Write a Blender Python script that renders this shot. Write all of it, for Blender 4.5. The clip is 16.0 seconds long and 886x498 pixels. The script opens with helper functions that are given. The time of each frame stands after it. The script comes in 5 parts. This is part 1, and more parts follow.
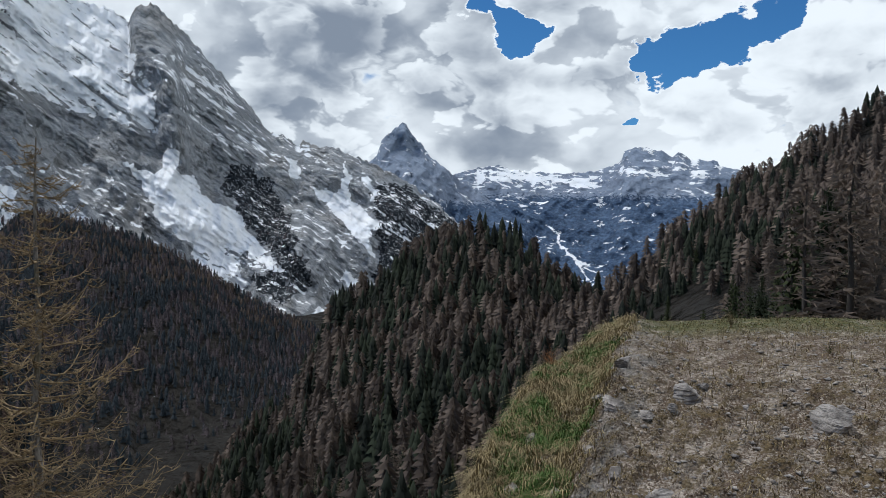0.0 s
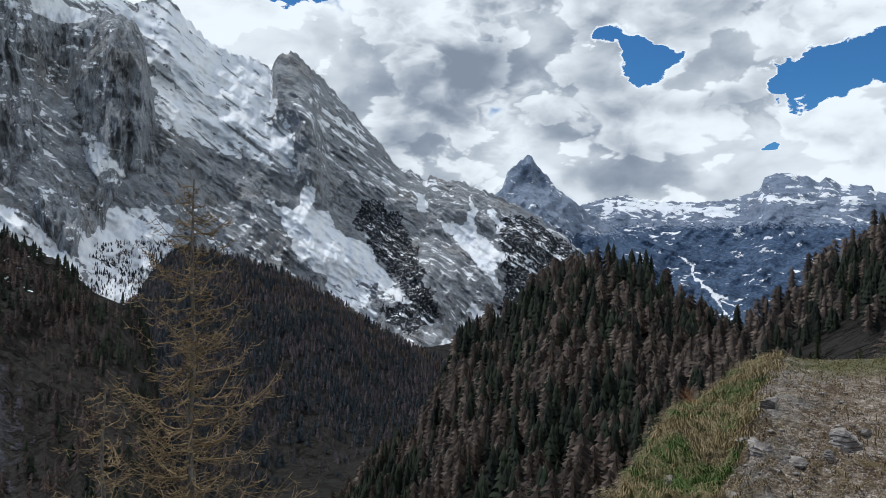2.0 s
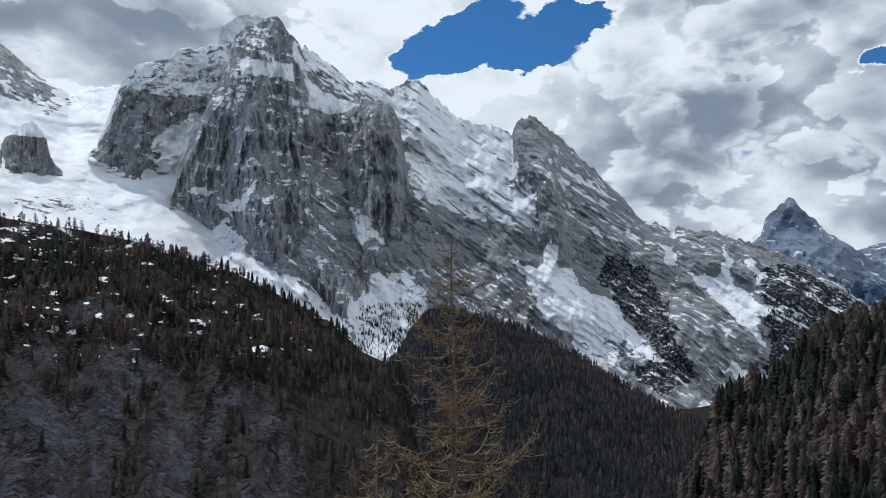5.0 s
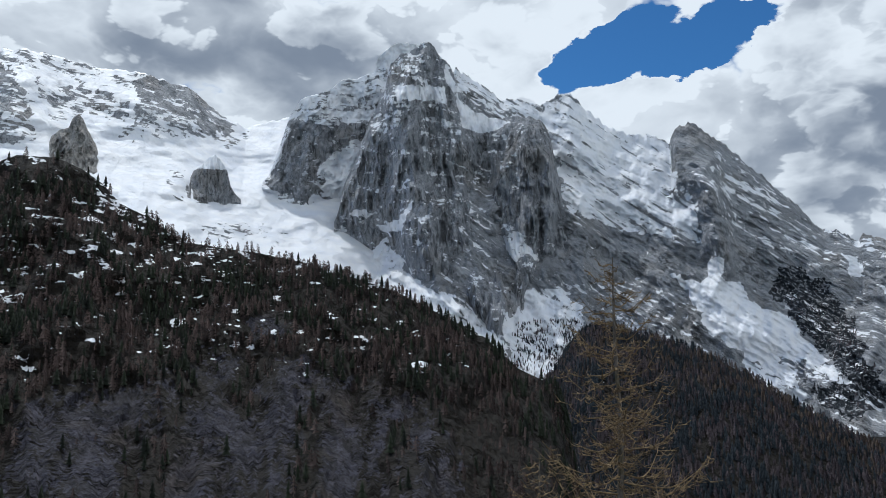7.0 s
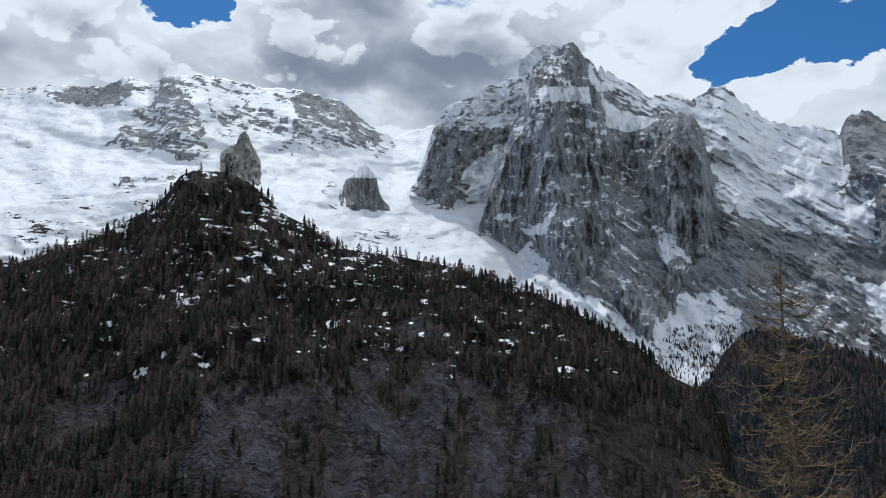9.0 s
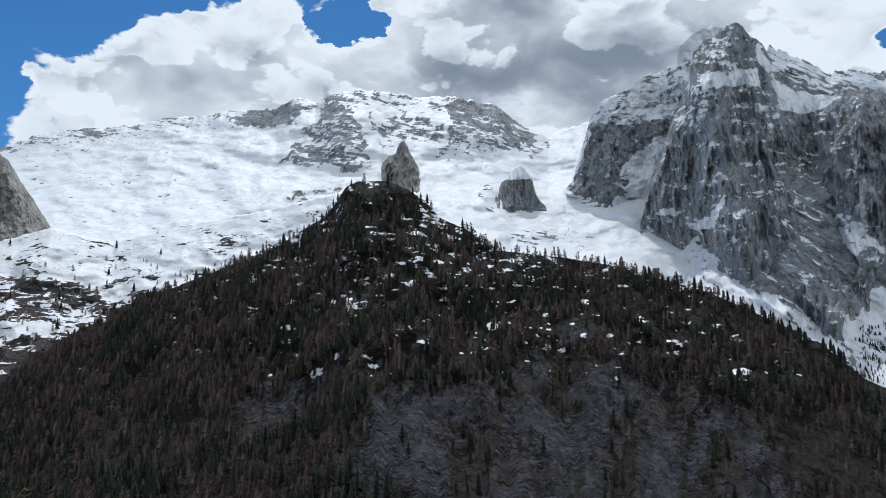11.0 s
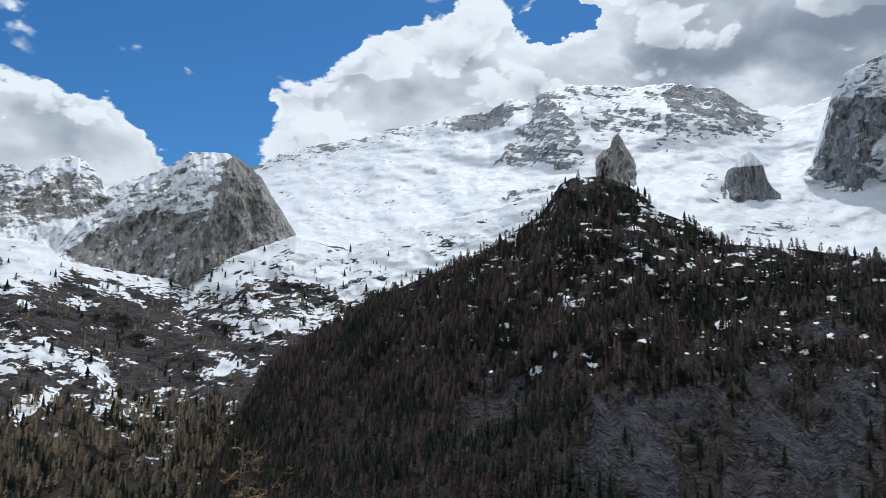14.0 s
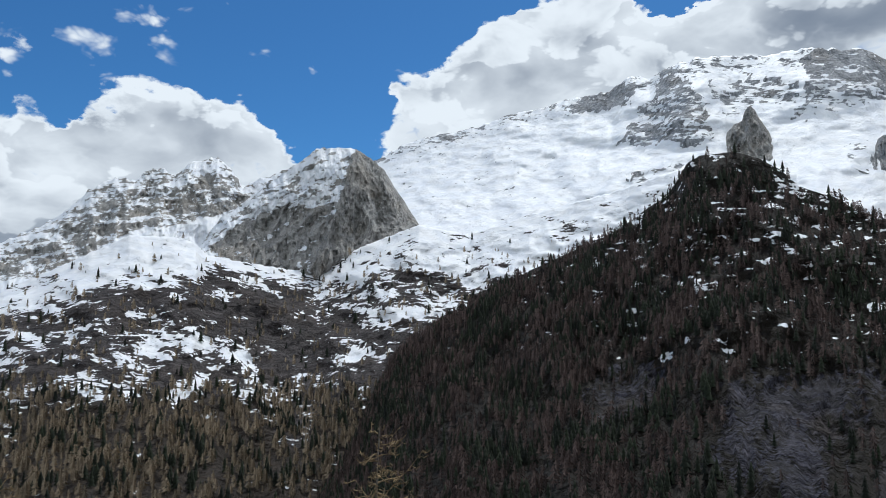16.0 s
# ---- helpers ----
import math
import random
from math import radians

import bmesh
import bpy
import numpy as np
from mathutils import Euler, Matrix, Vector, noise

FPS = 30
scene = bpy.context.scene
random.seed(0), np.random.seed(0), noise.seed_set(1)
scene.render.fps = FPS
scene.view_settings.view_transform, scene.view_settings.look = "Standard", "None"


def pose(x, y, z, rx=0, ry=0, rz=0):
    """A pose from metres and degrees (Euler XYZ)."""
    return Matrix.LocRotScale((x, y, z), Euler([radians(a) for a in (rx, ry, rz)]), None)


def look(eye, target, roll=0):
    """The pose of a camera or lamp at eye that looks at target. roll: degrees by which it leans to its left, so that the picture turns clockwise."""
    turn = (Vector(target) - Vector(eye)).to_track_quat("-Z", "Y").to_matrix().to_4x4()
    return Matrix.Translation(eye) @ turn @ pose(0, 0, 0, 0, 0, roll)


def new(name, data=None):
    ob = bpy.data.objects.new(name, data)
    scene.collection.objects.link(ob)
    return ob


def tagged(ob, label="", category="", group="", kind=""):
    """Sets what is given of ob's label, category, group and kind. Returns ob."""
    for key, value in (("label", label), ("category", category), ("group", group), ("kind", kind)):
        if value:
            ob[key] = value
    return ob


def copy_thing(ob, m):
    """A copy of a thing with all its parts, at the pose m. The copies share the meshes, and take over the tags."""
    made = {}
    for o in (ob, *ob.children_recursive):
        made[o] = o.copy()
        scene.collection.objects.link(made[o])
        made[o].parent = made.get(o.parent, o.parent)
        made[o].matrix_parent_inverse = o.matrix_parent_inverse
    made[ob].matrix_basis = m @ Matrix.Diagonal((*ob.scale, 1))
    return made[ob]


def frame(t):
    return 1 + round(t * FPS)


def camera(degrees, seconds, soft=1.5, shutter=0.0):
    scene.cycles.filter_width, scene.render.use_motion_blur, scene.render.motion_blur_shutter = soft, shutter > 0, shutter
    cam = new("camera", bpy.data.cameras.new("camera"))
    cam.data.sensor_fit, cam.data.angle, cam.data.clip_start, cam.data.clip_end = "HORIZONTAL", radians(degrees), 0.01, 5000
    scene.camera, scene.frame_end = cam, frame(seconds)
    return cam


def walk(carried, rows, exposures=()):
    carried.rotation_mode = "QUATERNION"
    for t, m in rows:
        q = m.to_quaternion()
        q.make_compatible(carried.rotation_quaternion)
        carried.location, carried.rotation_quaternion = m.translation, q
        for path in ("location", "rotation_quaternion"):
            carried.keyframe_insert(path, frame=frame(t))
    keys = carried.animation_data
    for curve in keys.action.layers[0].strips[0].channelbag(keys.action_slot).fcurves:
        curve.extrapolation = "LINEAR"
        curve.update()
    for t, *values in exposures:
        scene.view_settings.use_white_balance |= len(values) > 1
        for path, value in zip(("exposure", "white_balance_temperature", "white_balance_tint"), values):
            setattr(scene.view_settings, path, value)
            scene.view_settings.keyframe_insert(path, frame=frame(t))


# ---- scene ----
# camera: stands on the bank and turns to its left, held at arm's length
cam = camera(64.00, 16.0, soft=0.5)


def aim(b, p, roll):
    """A pose from a bearing and a tilt in degrees."""
    b, p = radians(b), radians(p)
    eye = (ARM * math.sin(b), ARM * math.cos(b), 1.6)
    return look(eye, (eye[0] + math.sin(b) * math.cos(p), eye[1] + math.cos(b) * math.cos(p), eye[2] + math.sin(p)), roll)


ARM = 0.3
PATH = [
    (0, aim(52.00, -1.81, 0.69)),
    (0.5, aim(49.87, -1.31, 0.53)),
    (1, aim(47.44, -0.64, 0.46)),
    (1.5, aim(44.38, 0.04, 0.44)),
    (2, aim(41.84, 0.69, 0.38)),
    (2.5, aim(39.91, 1.39, 0.28)),
    (3, aim(37.53, 2.12, 0.10)),
    (3.5, aim(34.71, 2.88, -0.19)),
    (4, aim(31.26, 3.80, -0.44)),
    (4.5, aim(26.64, 4.72, -0.57)),
    (5, aim(22.33, 5.39, -0.76)),
    (5.2, aim(20.92, 5.54, -0.87)),
    (7.3, aim(8.35, 7.00, -0.48)),
    (7.5, aim(7.34, 7.07, -0.34)),
    (8, aim(4.45, 7.21, 0.09)),
    (8.5, aim(1.23, 7.23, 0.32)),
    (9, aim(-1.81, 7.22, 0.15)),
    (9.5, aim(-4.42, 7.26, -0.10)),
    (10, aim(-8.37, 7.25, -0.06)),
    (10.2, aim(-9.71, 7.24, -0.05)),
    (12.3, aim(-22.16, 7.89, -0.20)),
    (12.5, aim(-23.29, 7.98, -0.12)),
    (13, aim(-25.93, 7.83, -0.11)),
    (13.5, aim(-28.97, 7.54, 0.21)),
    (14, aim(-32.04, 7.14, 0.44)),
    (14.5, aim(-34.59, 6.82, 0.49)),
    (15, aim(-36.85, 6.57, 0.43)),
    (15.5, aim(-39.75, 6.29, 0.28)),
    (16, aim(-41.90, 6.05, -0.10)),
]
walk(cam, PATH, [(0, -0.05, 5950, 7), (2, -0.05, 5950, 7), (5, -0.15, 5850, 7), (8.5, -0.22, 5800, 7), (13, -0.15, 5850, 7), (16, -0.15, 5900, 7)])

# ---- light: a high sun ahead, over broken cloud ----
SUN_BEARING, SUN_HEIGHT = -20.0, 58.0


def way(b, e):
    b, e = radians(b), radians(e)
    return Vector((math.sin(b) * math.cos(e), math.cos(b) * math.cos(e), math.sin(e)))


sun = new("sun", bpy.data.lights.new("sun", "SUN"))
sun.data.energy, sun.data.angle, sun.data.color = 2.5, radians(0.6), (1.0, 0.95, 0.87)
sun.matrix_world = look(way(SUN_BEARING, SUN_HEIGHT) * 100, (0, 0, 0))


class Nodes:
    """Short hand for node trees."""

    def __init__(self, tree):
        self.t = tree
        tree.nodes.clear()

    def put(self, sock, v):
        if isinstance(v, bpy.types.NodeSocket):
            self.t.links.new(v, sock)
        elif v is not None:
            sock.default_value = v

    def add(self, kind, **kw):
        n = self.t.nodes.new(kind)
        for k, v in kw.items():
            setattr(n, k, v)
        return n

    def math(self, op, a, b=None, c=None, clamp=False):
        n = self.add("ShaderNodeMath", operation=op, use_clamp=clamp)
        for s, v in zip(n.inputs, (a, b, c)):
            self.put(s, v)
        return n.outputs[0]

    def vmath(self, op, a, b=None):
        n = self.add("ShaderNodeVectorMath", operation=op)
        for s, v in zip(n.inputs, (a, b)):
            self.put(s, v)
        return n.outputs["Value" if op in ("DOT_PRODUCT", "LENGTH") else "Vector"]

    def noise(self, vec, scale, detail=5, rough=0.55, lac=2.0, warp=0.0):
        n = self.add("ShaderNodeTexNoise")
        self.put(n.inputs["Vector"], vec)
        for k, v in (("Scale", scale), ("Detail", detail), ("Roughness", rough), ("Lacunarity", lac), ("Distortion", warp)):
            n.inputs[k].default_value = v
        return n.outputs["Fac"]

    def step(self, v, lo, hi, a=0.0, b=1.0):
        n = self.add("ShaderNodeMapRange", interpolation_type="SMOOTHSTEP")
        for s, x in zip(n.inputs, (v, lo, hi, a, b)):
            self.put(s, x)
        return n.outputs[0]

    def mix(self, f, a, b):
        n = self.add("ShaderNodeMix", data_type="RGBA")
        self.put(n.inputs[0], f)
        self.put(n.inputs[6], (*a, 1) if isinstance(a, tuple) else a)
        self.put(n.inputs[7], (*b, 1) if isinstance(b, tuple) else b)
        return n.outputs[2]

    def attr(self, name):
        return self.add("ShaderNodeAttribute", attribute_name=name).outputs["Fac"]


world = bpy.data.worlds.new("sky")
scene.world = world
world.use_nodes = True
N = Nodes(world.node_tree)
direction = N.add("ShaderNodeTexCoord").outputs["Generated"]
sky = N.add("ShaderNodeTexSky", sky_type="NISHITA", sun_disc=False)
sky.sun_elevation, sky.sun_rotation, sky.altitude = radians(SUN_HEIGHT), radians(SUN_BEARING), 1600
# where the cloud banks and the blue gaps lie: bearing, height, radius in degrees, weight
BANKS = [
    (10, 38, 31, 1.0), (60, 20, 36, 1.0), (108, 30, 30, 0.9), (150, 42, 40, 0.8), (-165, 45, 45, 0.6),
    (-44.3, 15.6, 2.4, 0.9), (-41.5, 16.6, 3.0, 0.9), (-38.6, 18.4, 3.3, 0.9), (-35.6, 20.2, 3.5, 0.9), (-32.2, 22.3, 3.2, 1.0), (-29.0, 22.4, 3.2, 0.9), (-26.5, 20.5, 3.4, 0.9), (-20, 21, 5, 0.9), (-33, 18, 4, 0.9), (-37.5, 16, 3.5, 0.9),
    (-78, 8, 6, 0.9), (-72, 8.0, 4.6, 0.9), (-69.4, 10.2, 3.6, 0.9), (-66.4, 11.6, 3.8, 0.9), (-63, 12.8, 4.0, 0.9), (-60, 12.6, 4.0, 0.9), (-57.5, 11.6, 3.4, 0.9), (-55, 10.6, 2.8, 0.9), (-73.4, 17.4, 1.5, 0.36), (-72.8, 13.9, 1.2, 0.38),
    (54.8, 16.5, 1.0, -1.2), (56.6, 15.7, 1.2, -1.3), (58.3, 14.5, 1.1, -1.3),
    (67.8, 13.1, 1.0, -1.2), (69.8, 12.9, 1.4, -1.4), (72.1, 13.1, 1.5, -1.4), (74.3, 13.9, 1.5, -1.4), (76.6, 15.3, 1.2, -1.2), (66.5, 8.6, 0.5, -0.8),
    (20.5, 20.8, 1.5, -1.2), (23, 21.2, 1.8, -1.3), (25.8, 21.6, 2.5, -1.4), (28.6, 21.2, 2.3, -1.4), (30.3, 20.4, 1.8, -1.3), (32.5, 22, 2.4, -1.4), (35.2, 22.6, 1.8, -1.2), (29, 25, 4, -1.4),
    (-25.2, 23.8, 1.2, -1.3), (-23.4, 24.4, 1.3, -1.3), (-22, 25.6, 1.4, -1.3),
]
wide_air = N.vmath("MULTIPLY", direction, (1.0, 1.0, 1.7))
bend = N.add("ShaderNodeTexNoise")
N.put(bend.inputs["Vector"], wide_air)
bend.inputs["Scale"].default_value, bend.inputs["Detail"].default_value = 9.0, 4.0
fray = N.add("ShaderNodeTexNoise")
N.put(fray.inputs["Vector"], wide_air)
fray.inputs["Scale"].default_value, fray.inputs["Detail"].default_value, fray.inputs["Roughness"].default_value = 24.0, 6.0, 0.6
torn = N.vmath("ADD", direction, N.vmath("MULTIPLY", N.vmath("SUBTRACT", bend.outputs["Color"], (0.5, 0.5, 0.5)), (0.11, 0.11, 0.09)))
torn = N.vmath("ADD", torn, N.vmath("MULTIPLY", N.vmath("SUBTRACT", fray.outputs["Color"], (0.5, 0.5, 0.5)), (0.06, 0.06, 0.05)))
torn = N.vmath("NORMALIZE", torn)
cover = None
for b, e, wide, weight in BANKS:
    d = N.vmath("DOT_PRODUCT", torn, way(b, e))
    soft = min(0.45 * wide, 5.0)
    lobe = N.step(d, math.cos(radians(wide + soft)), math.cos(radians(wide - soft)), 0.0, weight)
    cover = lobe if cover is None else N.math("ADD", cover, lobe)
cover = N.math("MINIMUM", cover, 0.95)


def billow(vec, scale, detail, smoothness=0.22):
    n = N.add("ShaderNodeTexVoronoi", feature="SMOOTH_F1", normalize=True)
    N.put(n.inputs["Vector"], vec)
    for k, v in (("Scale", scale), ("Detail", detail), ("Roughness", 0.5), ("Lacunarity", 2.2), ("Smoothness", smoothness)):
        n.inputs[k].default_value = v
    return N.math("SUBTRACT", 1.0, n.outputs["Distance"])


bent = N.vmath("ADD", wide_air, N.vmath("MULTIPLY", N.vmath("SUBTRACT", bend.outputs["Color"], (0.5, 0.5, 0.5)), (0.09, 0.09, 0.07)))
sunward = (way(SUN_BEARING, SUN_HEIGHT) * 0.5 + Vector((0, 0, 1.0))).normalized()
puff, puff_up = billow(bent, 11.0, 3.0), billow(N.vmath("ADD", bent, sunward * 0.028), 11.0, 3.0)
heap, heap_up = billow(bent, 5.0, 2.0, 0.3), billow(N.vmath("ADD", bent, sunward * 0.05), 5.0, 2.0, 0.3)
mass = N.noise(wide_air, 4.2, 2, 0.5)
thick = N.math("ADD", N.math("MULTIPLY_ADD", puff, 2.0, -1.36), N.math("MULTIPLY_ADD", mass, 1.5, N.math("ADD", cover, -1.17)))
body = N.math("MULTIPLY_ADD", mass, 1.8, N.math("ADD", cover, -1.3))
mask = N.step(thick, -0.08, 0.17)
HEADS = 1.18
# grey undersides: bearing, height, half width, weight
shaded = None
for b, e, wide, weight in ((39, 17.3, 6, 0.45), (50, 18, 5, 0.4), (41, 10.5, 5, 0.35), (57, 7.5, 3, 0.45), (65.6, 16, 5, 0.5), (52.6, 10.7, 4, 0.3), (45, 13.4, 4, 0.35), (-6, 24, 8, 0.35), (2, 22.4, 5, 0.3),
                           (-31.6, 19.5, 4, 0.25), (-16, 22, 6, 0.2), (-73, 7, 6, 0.4), (-62, 10, 4, 0.25), (79, 10.9, 3, 0.2)):
    d = N.vmath("DOT_PRODUCT", N.vmath("NORMALIZE", N.vmath("ADD", direction, N.vmath("MULTIPLY", N.vmath("SUBTRACT", bend.outputs["Color"], (0.5, 0.5, 0.5)), (0.16, 0.16, 0.12)))), way(b, e))
    lobe = N.step(d, math.cos(radians(wide * 1.8)), math.cos(radians(wide * 0.2)), 0.0, weight)
    shaded = lobe if shaded is None else N.math("ADD", shaded, lobe)
shaded = N.math("MULTIPLY", shaded, N.step(thick, 0.05, 0.5))
relief = N.math("MULTIPLY", N.math("SUBTRACT", puff, puff_up), 2.4)
bulk = N.math("MULTIPLY", N.math("SUBTRACT", heap, heap_up), 2.4)
rim = N.step(thick, 0.0, 0.5, 0.24, 0.0)
deep = N.step(body, 0.15, 0.85, 0.22, -0.16)
# white heads that stand before the grey mass behind them
heads = N.math("ADD", puff, N.noise(N.vmath("ADD", wide_air, (3.1, 1.7, 0.4)), 5.5, 2, 0.5))
front = N.step(heads, HEADS, HEADS + 0.05)
lit = N.math("ADD", N.step(heads, HEADS, HEADS + 0.22, 0.42, -0.05), N.math("MULTIPLY", relief, 0.6))
light = N.math("ADD", N.math("ADD", N.math("ADD", N.math("MULTIPLY", relief, 0.35), bulk), N.math("ADD", deep, rim)), 0.60)
light = N.math("SUBTRACT", N.math("MULTIPLY_ADD", front, N.math("ADD", lit, 0.10), light), shaded)
white = N.mix(N.step(light, -0.5, 1.15), (0.255, 0.29, 0.35), (0.95, 0.965, 0.97))
blue = N.add("ShaderNodeMix", data_type="RGBA", blend_type="MULTIPLY")
blue.inputs[0].default_value = 1.0
N.put(blue.inputs[6], sky.outputs[0])
blue.inputs[7].default_value = (0.034, 0.067, 0.093, 1)
shade = N.mix(mask, blue.outputs[2], white)
back = N.add("ShaderNodeBackground")
N.put(back.inputs[0], shade)
out = N.add("ShaderNodeOutputWorld")
N.put(out.inputs[0], back.outputs[0])

# ---- materials ----
def material(name):
    m = bpy.data.materials.new(name)
    m.use_nodes = True
    n = Nodes(m.node_tree)
    n.bsdf = n.add("ShaderNodeBsdfPrincipled")
    n.put(n.add("ShaderNodeOutputMaterial").inputs[0], n.bsdf.outputs[0])
    n.pos = n.add("ShaderNodeNewGeometry").outputs["Position"]
    return m, n


def finish(n, colour, rough, height=None, strength=0.5, distance=1.0):
    n.put(n.bsdf.inputs["Base Color"], colour)
    n.put(n.bsdf.inputs["Roughness"], rough)
    n.bsdf.inputs["Specular IOR Level"].default_value = 0.25
    if height is not None:
        b = n.add("ShaderNodeBump")
        b.inputs["Strength"].default_value, b.inputs["Distance"].default_value = strength, distance
        n.put(b.inputs["Height"], height)
        n.put(n.bsdf.inputs["Normal"], b.outputs[0])


def mountain_material(name, pale, dark, warm, plant, size=1.0, dip=0.0, crack=0.6, facing=10.0, stretch=(1.0, 0.42), rugged=1.7, gape=1.0):
    """Broken limestone in tilted facets, with stains and with clefts whose shade is painted in; snow lies on the facets
    that look upwards, plants on the rest.
    facing: the bearing at which the face is seen; dip: how steeply its beds run down to one side; stretch: along and
    across the beds."""
    m, n = material(name)
    fb, fd = radians(facing), radians(dip)
    along, aloft = Vector((math.cos(fb), -math.sin(fb), 0)), Vector((0, 0, 1))
    down, over = along * math.cos(fd) - aloft * math.sin(fd), along * math.sin(fd) + aloft * math.cos(fd)
    join = n.add("ShaderNodeCombineXYZ")
    n.put(join.inputs[0], n.vmath("DOT_PRODUCT", n.pos, down * stretch[0]))
    n.put(join.inputs[1], n.vmath("DOT_PRODUCT", n.pos, over * stretch[1]))
    n.put(join.inputs[2], n.vmath("DOT_PRODUCT", n.pos, (math.sin(fb), math.cos(fb), 0)))
    bed = join.outputs[0]
    rise = (-math.sin(fd) * stretch[0], math.cos(fd) * stretch[1], 0)
    shake = n.add("ShaderNodeTexNoise")
    n.put(shake.inputs["Vector"], bed)
    for k, v in (("Scale", 0.022 / size), ("Detail", 5.0), ("Roughness", 0.6)):
        shake.inputs[k].default_value = v
    bent = n.vmath("ADD", bed, n.vmath("MULTIPLY", n.vmath("SUBTRACT", shake.outputs["Color"], (0.5, 0.5, 0.5)), (55 * size, 55 * size, 55 * size)))

    def facets(span):
        """Flat facets about span metres wide: their relief, how far each looks upwards, and a tone for each."""
        cell = n.add("ShaderNodeTexVoronoi", feature="F1")
        n.put(cell.inputs["Vector"], bent)
        cell.inputs["Scale"].default_value = 1.0 / (span * size)
        lean = n.vmath("SUBTRACT", cell.outputs["Color"], (0.5, 0.5, 0.5))
        return (n.vmath("DOT_PRODUCT", n.vmath("SUBTRACT", bent, cell.outputs["Position"]), lean),
                n.math("MULTIPLY", n.vmath("DOT_PRODUCT", lean, rise), -1.0 / max(stretch)), n.vmath("DOT_PRODUCT", cell.outputs["Color"], (0.4, 0.2, 0.4)))

    h1, up1, tone1 = facets(58)
    h2, up2, tone2 = facets(19)
    grain = n.noise(n.pos, 0.16 / size, 4, 0.65)
    big = n.noise(n.pos, 0.005 / size, 3, 0.5)

    upright = n.vmath("MULTIPLY", bent, (1.0, 0.35, 1.0)) if dip == 0 else bent

    def seams(scale, width):
        return n.step(n.math("ABSOLUTE", n.math("SUBTRACT", n.noise(upright, scale / size, 3, 0.5), 0.5)), 0.0, width * gape, 1.0, 0.0)

    split = n.math("MAXIMUM", n.math("MULTIPLY", seams(0.014, 0.012), n.step(big, 0.42, 0.55, 0.3, 1.0)), n.math("MULTIPLY", seams(0.042, 0.016), 0.6))
    shade_of = n.math("ADD", n.math("MULTIPLY_ADD", tone1, 0.5, n.math("MULTIPLY", tone2, 0.5)), n.math("MULTIPLY_ADD", grain, 1.1, -0.55))
    rock = n.mix(n.step(shade_of, 0.15, 0.8), dark, pale)
    rock = n.mix(n.step(big, 0.50, 0.66, 0.0, 0.5), rock, warm)
    # shade inside the clefts, painted as much darker rock
    rock = n.mix(n.math("MULTIPLY", split, crack), rock, tuple(c * 0.35 for c in dark))
    scrub = n.noise(n.pos, 0.07 / size, 5, 0.66)
    green = n.mix(n.step(scrub, 0.36, 0.62), plant, tuple(c * 0.55 for c in plant))
    veg = n.step(n.math("ADD", n.attr("veg"), n.math("MULTIPLY_ADD", scrub, 1.9, -0.95)), 0.44, 0.56)
    base = n.mix(veg, rock, green)
    level = n.vmath("MULTIPLY", n.pos, (0.42, 0.42, 1.9)) if dip == 0 else bent
    fleck = n.noise(level, 0.045 / size, 4, 0.55)
    patchy = n.noise(n.pos, 0.015 / size, 4, 0.55)
    settle = n.math("MULTIPLY_ADD", up1, 0.55, n.math("MULTIPLY", up2, 0.75))
    amount = n.math("ADD", n.math("ADD", n.attr("snow"), settle), n.math("ADD", n.math("MULTIPLY_ADD", fleck, 1.8, -0.9), n.math("MULTIPLY_ADD", patchy, 0.7, -0.35)))
    snow = n.step(amount, 0.47, 0.53)
    drift = n.noise(n.pos, 0.012 / size, 5, 0.55)
    white = n.mix(n.step(drift, 0.3, 0.7), (0.78, 0.80, 0.85), (0.87, 0.87, 0.88))
    colour = n.mix(snow, base, white)
    crags = n.math("ADD", n.math("MULTIPLY", n.math("ADD", h1, h2), rugged), n.math("MULTIPLY_ADD", grain, 3.5 * size, n.math("MULTIPLY", split, -2.5 * size)))
    height = n.math("MULTIPLY_ADD", snow, 1.2 * size, n.math("MULTIPLY", crags, n.math("MULTIPLY_ADD", snow, -0.88, 1.0)))
    height = n.math("MULTIPLY_ADD", n.math("MULTIPLY", drift, snow), 3.0 * size, height)
    finish(n, colour, n.math("MULTIPLY_ADD", snow, -0.3, 0.9), height, 1.0, 1.0)
    return m


ROCK = mountain_material("limestone_with_snow", (0.47, 0.48, 0.505), (0.27, 0.28, 0.30), (0.36, 0.335, 0.31), (0.026, 0.028, 0.03), 1.0, 0, 0.9, gape=2.2)
WALL_ROCK = mountain_material("bedded_limestone_with_snow", (0.42, 0.43, 0.45), (0.25, 0.26, 0.28), (0.32, 0.305, 0.29), (0.040, 0.048, 0.060), 1.0, 36, 0.75, 30, (0.30, 1.0), gape=1.4)
# warm, pale copy of ROCK, with sunlight put into its colour
SUNNY_ROCK = mountain_material("sun_toned_limestone_with_snow", (0.50, 0.48, 0.455), (0.31, 0.30, 0.285), (0.45, 0.40, 0.34), (0.05, 0.045, 0.03), 0.8, 0, 0.7, -55, gape=1.4)
# distance haze is put into these blue, low-contrast colours
HAZED_ROCK = mountain_material("haze_tinted_limestone_with_snow", (0.255, 0.30, 0.385), (0.215, 0.26, 0.345), (0.225, 0.255, 0.33), (0.092, 0.145, 0.245), 1.3, 12, 0.12, 60, (0.5, 1.0), 0.8)
